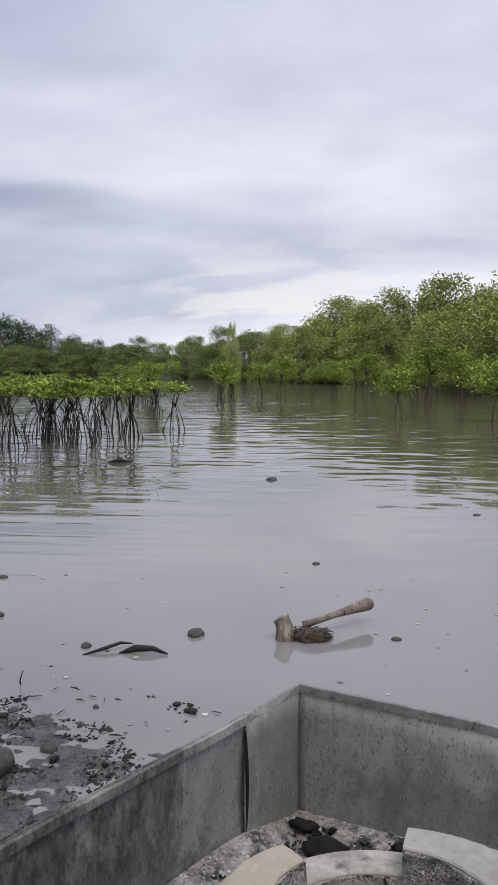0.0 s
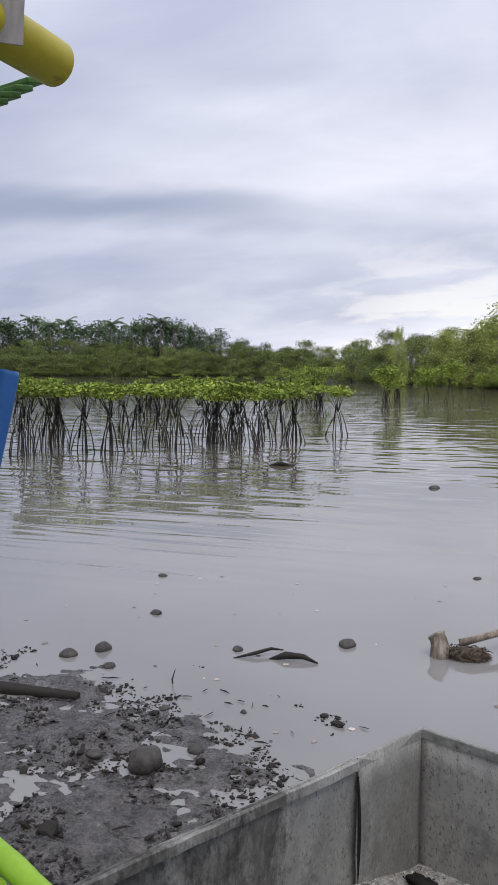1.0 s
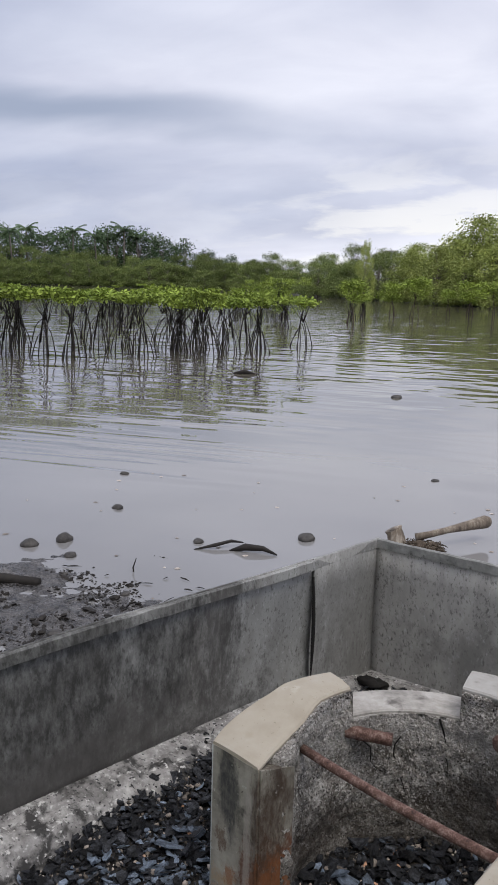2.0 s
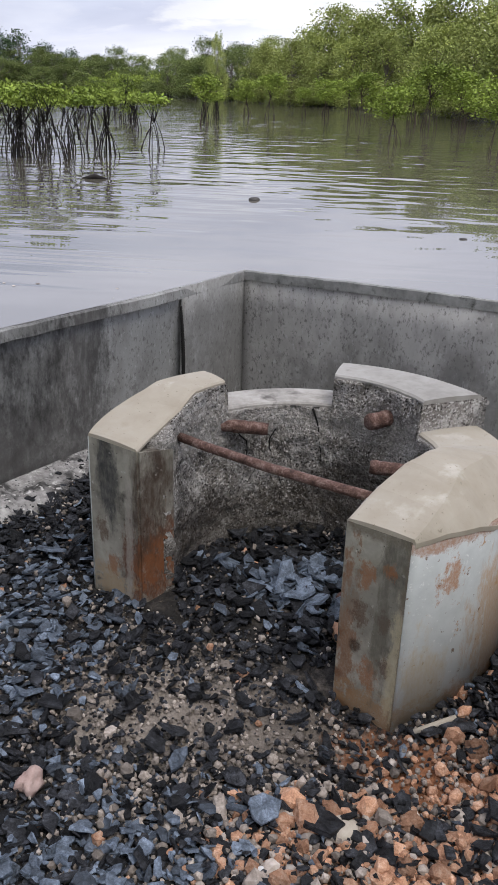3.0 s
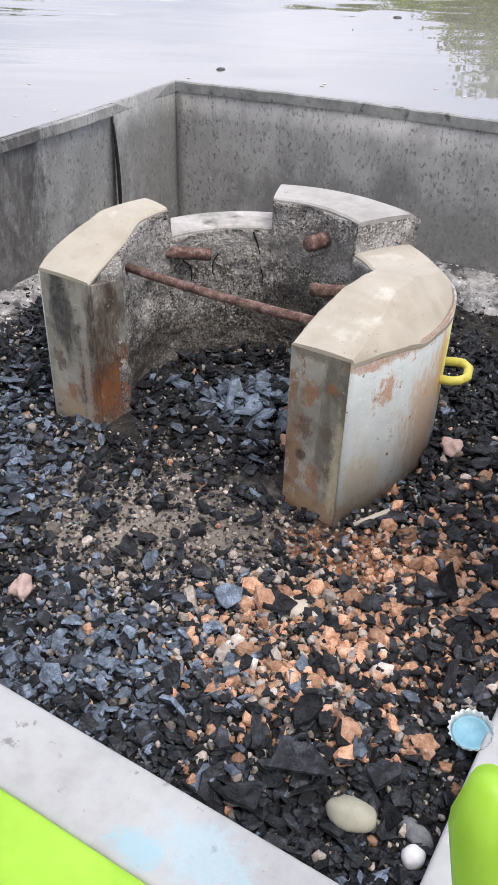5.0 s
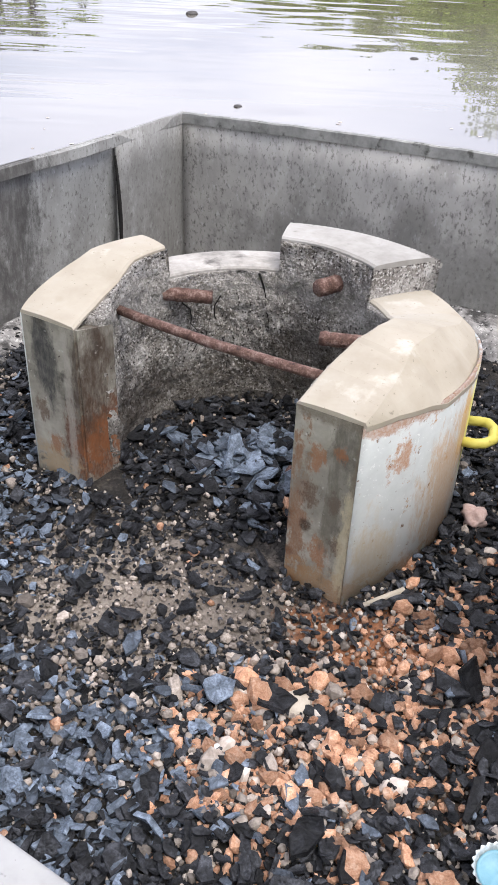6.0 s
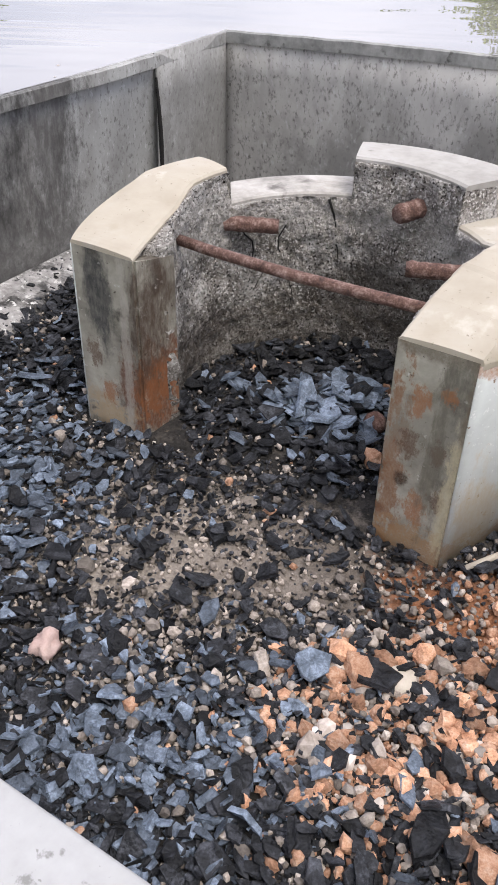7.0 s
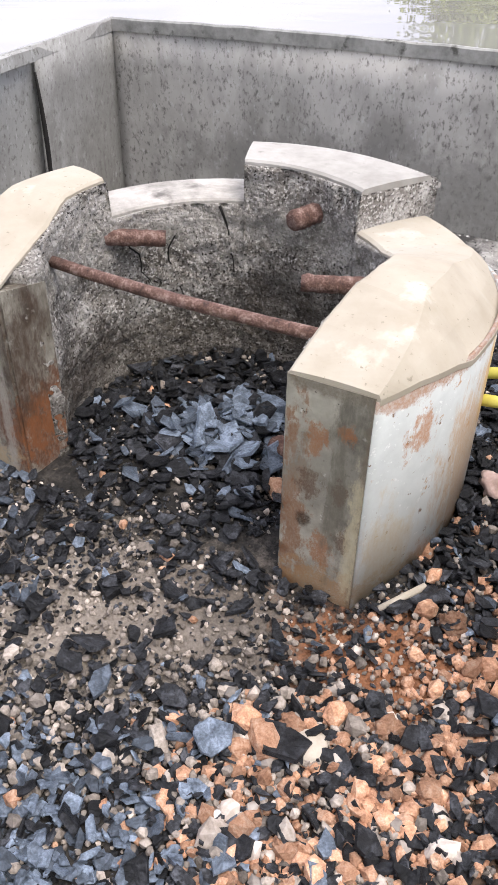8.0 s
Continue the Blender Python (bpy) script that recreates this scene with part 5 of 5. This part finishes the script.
    for k in range(90):
        x, y = rng.uniform(-4.2, -0.8), rng.uniform(3.0, 5.3)
        a, n = rng.uniform(0, 6.3), rng.uniform(0.03, 0.11)
        g = max(ground_height(x, y), WATER) + 0.004
        i = len(v)
        c, q = math.cos(a), math.sin(a)
        w = 0.004
        v += [(x, y, g), (x + n * c - w * q, y + n * q + w * c, g + 0.004), (x + n * c, y + n * q, g + 0.010), (x + 0.5 * n * c + w * q, y + 0.5 * n * q - w * c, g + 0.012)]
        f += [(i, i + 1, i + 2), (i, i + 2, i + 3), (i, i + 3, i + 1), (i + 1, i + 3, i + 2)]
    tagged(new("mud_litter", raw_mesh("mud_litter", v, f, M_ROOT)), "dark crumbs of wood and leaves on wet mud", "litter", kind="stuff")
    v, f = [], []
    for k in range(70):
        x, y = rng.uniform(-4, 2.6), rng.uniform(4.6, 9.0)
        r = rng.uniform(0.008, 0.028)
        i = len(v)
        v += [(x + r * math.cos(a) * rng.uniform(0.7, 1.2), y + r * math.sin(a) * rng.uniform(0.7, 1.2), max(WATER, ground_height(x, y)) + 0.003) for a in (0, 1.05, 2.1, 3.14, 4.2, 5.2)]
        v.append((x, y, max(WATER, ground_height(x, y)) + 0.008))
        f += [(i + j, i + (j + 1) % 6, i + 6) for j in range(6)]
    tagged(new("floating_flecks", raw_mesh("floating_flecks", v, f, M_GRIT)), "pale flecks and shells floating on the water", "litter", kind="stuff")


build_shore()


# ---- charcoal, clay and grit on the ash ----
def on_stove(x, y, margin=0.0):
    """Whether a place of the world lies under the stove's ring."""
    q = STOVE.inverted() @ Vector((x, y, 0))
    r = math.hypot(q.x, q.y - MID)
    return R_IN - margin < r < R_OUT + margin and q.y > -margin


def in_box(x, y, margin=0.0):
    q = BOX_IN @ Vector((x, y, 0))
    return margin < q.x < WIDE - margin and -DEEP + margin < q.y < -margin


def blob(x, y, cx, cy, rx, ry):
    return math.exp(-((x - cx) / rx) ** 2 - ((y - cy) / ry) ** 2)


def clay_share(x, y):
    return min(1.0, 0.95 * blob(x, y, 0.185, 0.335, 0.075, 0.06) + 0.7 * blob(x, y, 0.27, 0.39, 0.06, 0.07) + 0.45 * blob(x, y, 0.13, 0.36, 0.05, 0.03) + 0.25 * blob(x, y, 0.33, 0.5, 0.05, 0.1) + 0.7 * blob(x, y, 0.135, 0.325, 0.05, 0.05) + 0.006)


def bare_share(x, y):
    """Where fine ash or dust lies bare."""
    return max(blob(x, y, 0.025, 0.472, 0.095, 0.052), 0.8 * blob(x, y, 0.10, 0.45, 0.055, 0.04), 0.85 * blob(x, y, 0.215, 0.42, 0.06, 0.033), 0.5 * blob(x, y, 0.05, 0.56, 0.05, 0.04), 0.9 * blob(x, y, 0.175, 0.455, 0.04, 0.028), 0.75 * blob(x, y, -0.05, 0.59, 0.03, 0.02))


def blue_share(x, y):
    return max(blob(x, y, 0.0, 0.33, 0.11, 0.075), blob(x, y, -0.13, 0.56, 0.09, 0.14), 0.9 * blob(x, y, 0.115, 0.645, 0.05, 0.035), 0.05)


def gravel_share(x, y):
    """Brownish gravel in a belt across the middle, thinner elsewhere."""
    return min(1.0, 0.08 + 0.9 * blob(x, y, 0.06, 0.39, 0.14, 0.035) + 0.35 * blob(x, y, 0.15, 0.33, 0.09, 0.07))


def flake(rng, size, thin):
    """Vertices and faces of one broken plate, lying flat round its centre."""
    n = int(rng.integers(5, 8))
    a = (np.arange(n) + rng.uniform(-0.42, 0.42, n)) * 2 * math.pi / n
    r = size * rng.uniform(0.6, 1.1, n)
    sx = rng.uniform(0.32, 0.85)
    top = np.stack([r * np.cos(a), r * np.sin(a) * sx, thin * rng.uniform(0.6, 1.2, n)], 1)
    bot = np.stack([1.06 * r * np.cos(a), 1.06 * r * np.sin(a) * sx, -thin * rng.uniform(0.6, 1.2, n)], 1)
    bend = rng.normal(0, 22)
    mid = np.array([[0, 0, thin * rng.uniform(0.7, 1.3)]])
    v = np.concatenate([top, bot, mid])
    v[:, 2] += bend * v[:, 0] ** 2
    f = [(j, (j + 1) % n, 2 * n) for j in range(n)] + [(j, n + j, n + (j + 1) % n, (j + 1) % n) for j in range(n)] + [tuple(range(2 * n - 1, n - 1, -1))]
    return v, f


def build_litter():
    rng = np.random.default_rng(11)
    heap = thing("charcoal_heap", "broken charcoal flakes heaped on ash round the stove", "charcoal")
    clay = thing("clay_rubble", "orange burnt clay rubble and pale grit on ash", "rubble")
    joined = {"coal": ([], []), "blue": ([], []), "clay": ([], []), "grit": ([], []), "gravel": ([], []), "crumb": ([], [])}
    def lay(kind, v, f, x, y, z, turn):
        vs, fs = joined[kind]
        i = len(vs)
        vs.extend((v @ turn.T + (x, y, z)).tolist())
        fs.extend([tuple(i + k for k in q) for q in f])
    singles = {"coal": 0, "blue": 0, "clay": 0}
    def single(kind, v, f, x, y, z, turn):
        name, mat, dad = {"coal": ("charcoal_flake", M_COAL, heap), "blue": ("charcoal_flake", M_BLUECOAL, heap), "clay": ("clay_lump", M_CLAY, clay)}[kind]
        ob = new(name, raw_mesh(name, (v @ turn.T).tolist(), f, mat))
        ob.location = (x, y, z)
        ob.parent = dad
        singles[kind] += 1
    # small crumbs first, then grit, then flakes from small to large
    def places(count, test):
        made = 0
        while made < count:
            q = BOX @ Vector((rng.uniform(0.01, WIDE - 0.01), -DEEP + 0.01 + (DEEP - 0.03) * rng.random() ** 1.25, 0))
            back = (BOX_IN @ q).y > -0.17 and rng.random() < 0.85
            if back or on_stove(q.x, q.y, 0.001) or rng.random() > test(q.x, q.y):
                made += 0.15
                continue
            made += 1
            yield q.x, q.y
    for x, y in places(26000, lambda x, y: 0.85):
        v, f = lump(rng, rng.uniform(0.0008, 0.0024))
        lay(("gravel" if rng.random() < bare_share(x, y) else "grit") if rng.random() < 0.18 + 0.6 * bare_share(x, y) else "crumb", v, f, x, y, ash_height(x, y) + 0.001, tilt(rng, 1))
    for x, y in places(9500, lambda x, y: 1 - 0.95 * bare_share(x, y) ** 0.6):
        size = 0.0042 * math.exp(rng.normal(0, 0.38))
        v, f = flake(rng, size, size * rng.uniform(0.08, 0.22))
        lay("blue" if rng.random() < 0.85 * blue_share(x, y) else "coal", v, f, x, y, ash_height(x, y) + rng.uniform(0.001, 0.005), tilt(rng, 0.34))
    for x, y in places(11000, gravel_share):
        size = 0.0019 * math.exp(rng.normal(0, 0.42))
        v, f = lump(rng, size)
        lay("gravel" if rng.random() < 0.8 else "crumb", v, f, x, y, ash_height(x, y) + size * 0.7 + rng.uniform(0, 0.003), tilt(rng, 1))
    for x, y in places(9500, lambda x, y: clay_share(x, y) * (1 - 0.6 * bare_share(x, y))):
        size = 0.0027 * math.exp(rng.normal(0, 0.42))
        v, f = lump(rng, size)
        lay("clay" if rng.random() < 0.84 else "grit", v, f, x, y, ash_height(x, y) + size * 0.6, tilt(rng, 1))
    for x, y in places(6600, lambda x, y: 1 - 0.97 * bare_share(x, y) ** 0.5 - 0.35 * clay_share(x, y)):
        size = 0.0060 * math.exp(rng.normal(0, 0.34))
        v, f = flake(rng, size, size * rng.uniform(0.06, 0.15))
        kind = "blue" if rng.random() < 0.85 * blue_share(x, y) else "coal"
        near = y < 0.36 and singles[kind] < 110
        (single if near and rng.random() < 0.3 else lay)(kind, v, f, x, y, ash_height(x, y) + rng.uniform(0.003, 0.009), tilt(rng, 0.40))
    for x, y in places(560, lambda x, y: (1 - bare_share(x, y)) * (0.25 + 0.75 * max(blob(x, y, 0.16, 0.22, 0.12, 0.07), blob(x, y, 0.11, 0.65, 0.05, 0.04), blob(x, y, -0.08, 0.58, 0.06, 0.1), blob(x, y, 0.33, 0.5, 0.06, 0.12), blob(x, y, 0.28, 0.36, 0.06, 0.05)))):
        size = 0.0092 * math.exp(rng.normal(0, 0.26))
        v, f = flake(rng, size, size * rng.uniform(0.05, 0.11))
        kind = "blue" if rng.random() < 0.5 * blue_share(x, y) else "coal"
        near = y < 0.75 and singles[kind] < 150
        (single if near else lay)(kind, v, f, x, y, ash_height(x, y) + rng.uniform(0.006, 0.011), tilt(rng, 0.24))
    # a heap of pale flakes in the stove's mouth
    for k in range(170):
        x, y = 0.112 + rng.normal(0, 0.036), 0.65 + rng.normal(0, 0.03)
        if on_stove(x, y, 0.004):
            continue
        size = 0.0105 * math.exp(rng.normal(0, 0.3))
        v, f = flake(rng, size, size * rng.uniform(0.05, 0.10))
        lay("blue" if rng.random() < 0.75 else "coal", v, f, x, y, ash_height(x, y) + 0.004 + 0.016 * blob(x, y, 0.112, 0.655, 0.045, 0.035) + rng.uniform(0, 0.006), tilt(rng, 0.4))
    for x, y in places(290, lambda x, y: clay_share(x, y) * (1 - 0.9 * bare_share(x, y))):
        size = 0.0034 * math.exp(rng.normal(0, 0.26))
        v, f = lump(rng, size)
        single("clay", v, f, x, y, ash_height(x, y) + size * 0.7, tilt(rng, 1))
    for kind, name, mat, dad, label in (("coal", "small_charcoal", M_COAL, heap, "small black charcoal chips"), ("blue", "ashen_charcoal", M_BLUECOAL, heap, "blue-grey charcoal chips with sky sheen in their colour"),
                                        ("crumb", "charcoal_crumb", M_COAL, heap, "black crumbs"), ("clay", "clay_gravel", M_CLAY, clay, "orange clay crumbs"), ("grit", "grit", M_GRIT, clay, "pale grit"), ("gravel", "gravel", M_GRAVEL, clay, "brownish grey gravel")):
        ob = new(name, raw_mesh(name, *joined[kind], mat))
        ob.parent = dad
        tagged(ob, label, kind="stuff")
    # single finds
    def find(name, label, category, x, y, size, material, seed, lift=0.6, rough=0.3, turn=0, detail=3):
        ob = new(name, mesh_of(name, lump_bm(size, seed, rough, detail), material))
        ob.matrix_world = pose(x, y, ash_height(x, y) + size[2] * lift, 0, 0, turn)
        return tagged(ob, label, category)
    find("pale_stone", "cream white flat stone on the rubble", "stone", 0.157, 0.372, (0.0125, 0.011, 0.006), M_CREAM, 3, 0.9, 0.14)
    find("white_chip", "small white chip on charcoal", "stone", 0.106, 0.336, (0.005, 0.0034, 0.003), M_WHITE, 4, 1.4, 0.12)
    find("pebble", "smooth olive grey pebble on charcoal", "pebble", 0.191, 0.199, (0.0175, 0.0115, 0.0085), M_PEBBLE, 6, 0.9, 0.12, -20)
    find("white_pebble", "small white rough pebble on charcoal", "pebble", 0.228, 0.173, (0.0078, 0.0075, 0.0075), M_WHITE, 7, 0.9, 0.12)
    for k, (x, y, s) in enumerate(((0.241, 0.247, 0.0145), (0.188, 0.266, 0.012), (0.116, 0.241, 0.0075), (0.257, 0.448, 0.0115), (0.291, 0.42, 0.013), (0.205, 0.380, 0.011), (0.262, 0.218, 0.007), (0.20, 0.345, 0.011), (0.150, 0.385, 0.0105))):
        find("burnt_clay", "crumbly orange lump of burnt clay", "clay lump", x, y, (s * (0.6 if k == 1 else 0.78), s * (1.25 if k == 1 else 0.64), s * 0.55), M_CLAY, 20 + k, 0.8, 0.5, 40 * k, 4)
    find("pink_stone", "pinkish rough stone on charcoal", "stone", -0.072, 0.396, (0.009, 0.012, 0.008), M_PINK, 40, 0.8, 0.5)
    find("pink_stone", "pinkish stone with a white top on charcoal", "stone", 0.318, 0.575, (0.010, 0.012, 0.009), M_PINK, 41, 0.8, 0.5)
    find("grey_cinder", "pointed grey cinder on charcoal", "cinder", 0.231, 0.190, (0.014, 0.007, 0.006), M_CINDER, 44, 1.0, 0.2, -50)
    find("round_knob", "rusty round knob lying in the charcoal", "knob", 0.158, 0.622, (0.010, 0.010, 0.010), M_RUST, 43, 0.9, 0.15)
    # black lump added in place of a dark hole in the far corner
    find("cement_lump", "black lump standing in for the dark hole in the far corner of the box", "soot lump", *at_box(0.045, -0.05, 0).xy, (0.022, 0.013, 0.009), M_SOOT_GAP, 45, 1.2, 0.7, -30)
    find("cement_lump", "black sooty lump beside the back panel", "soot lump", *at_box(0.21, -0.04, 0).xy, (0.010, 0.009, 0.008), M_SOOT_GAP, 46, 1.6, 0.7)
    # black mound added in place of the dark pit in the floor
    find("soot_pile", "black mound standing in for the dark pit behind the stove", "soot lump", 0.038, 1.085, (0.036, 0.026, 0.014), M_SOOT_GAP, 47, 0.5, 0.6, -30)
    for x, y, s, t, mat, kind in ((0.214, 0.225, 0.021, 20, M_COAL, "black"), (0.155, 0.235, 0.026, -15, M_COAL, "black"), (0.101, 0.376, 0.015, 30, M_BLUECOAL, "blue-grey"), (0.036, 0.421, 0.013, 70, M_BLUECOAL, "blue-grey curled"),
                              (0.246, 0.467, 0.019, 15, M_COAL, "black"), (0.268, 0.381, 0.019, -30, M_COAL, "black"), (-0.150, 0.68, 0.020, 0, M_BLUECOAL, "pale grey"), (0.12, 0.21, 0.022, 10, M_COAL, "black"), (0.27, 0.30, 0.018, 60, M_COAL, "black"),
                              (0.125, 0.655, 0.024, 25, M_BLUECOAL, "blue-grey"), (0.09, 0.64, 0.02, -35, M_BLUECOAL, "blue-grey"), (0.165, 0.275, 0.02, 80, M_COAL, "black")):
        v, f = flake(rng, s, s * 0.07)
        ob = new("charcoal_slab", raw_mesh("charcoal_slab", v.tolist(), f, mat))
        ob.matrix_world = pose(x, y, ash_height(x, y) + 0.012, rng.normal(0, 9), rng.normal(0, 9), t)
        tagged(ob, f"large {kind} slab of charcoal", "charcoal", "large charcoal slabs")
    stick = new("wood_shard", mesh_of("wood_shard", tube_bm([(0.212, 0.465, ash_height(0.212, 0.465) + 0.006), (0.245, 0.478, ash_height(0.245, 0.478) + 0.008)], [0.0022, 0.003], 6), M_CREAM))
    tagged(stick, "pale wooden shard beside the stove", "wood shard")
    # crown bottle cap, inside upwards
    cap = thing("bottle_cap", "blue crown bottle cap lying open side up", "bottle cap", at=pose(0.276, 0.252, ash_height(0.276, 0.252) + 0.013, 6, -8, 0))
    def dish(profile, waves):
        bm = bmesh.new()
        rows = []
        for r, z, w in profile:
            rows.append([bm.verts.new(((r + w * math.cos(21 * 2 * math.pi * k / 168)) * math.cos(2 * math.pi * k / 168), (r + w * math.cos(21 * 2 * math.pi * k / 168)) * math.sin(2 * math.pi * k / 168), z)) for k in range(168)])
        for a, b in zip(rows, rows[1:]):
            for k in range(168):
                bm.faces.new((a[k], a[(k + 1) % 168], b[(k + 1) % 168], b[k]))
        bm.faces.new(rows[0]); 
        bmesh.ops.recalc_face_normals(bm, faces=bm.faces[:])
        return bm
    part("crimped_skirt", dish([(0.011, -0.0005, 0), (0.0132, 0.0, 0.0), (0.0142, 0.002, 0.0003), (0.0154, 0.0055, 0.0007), (0.0151, 0.0056, 0.0007), (0.0138, 0.002, 0.0003), (0.0128, 0.0008, 0)], 21), M_CAPEDGE, cap, "whitish worn crimped edge")
    part("liner", dish([(0.0105, 0.0008, 0), (0.0108, 0.0016, 0), (0.0128, 0.0018, 0), (0.0130, 0.0009, 0)], 0), M_CAPBLUE, cap, "light blue liner")


build_litter()
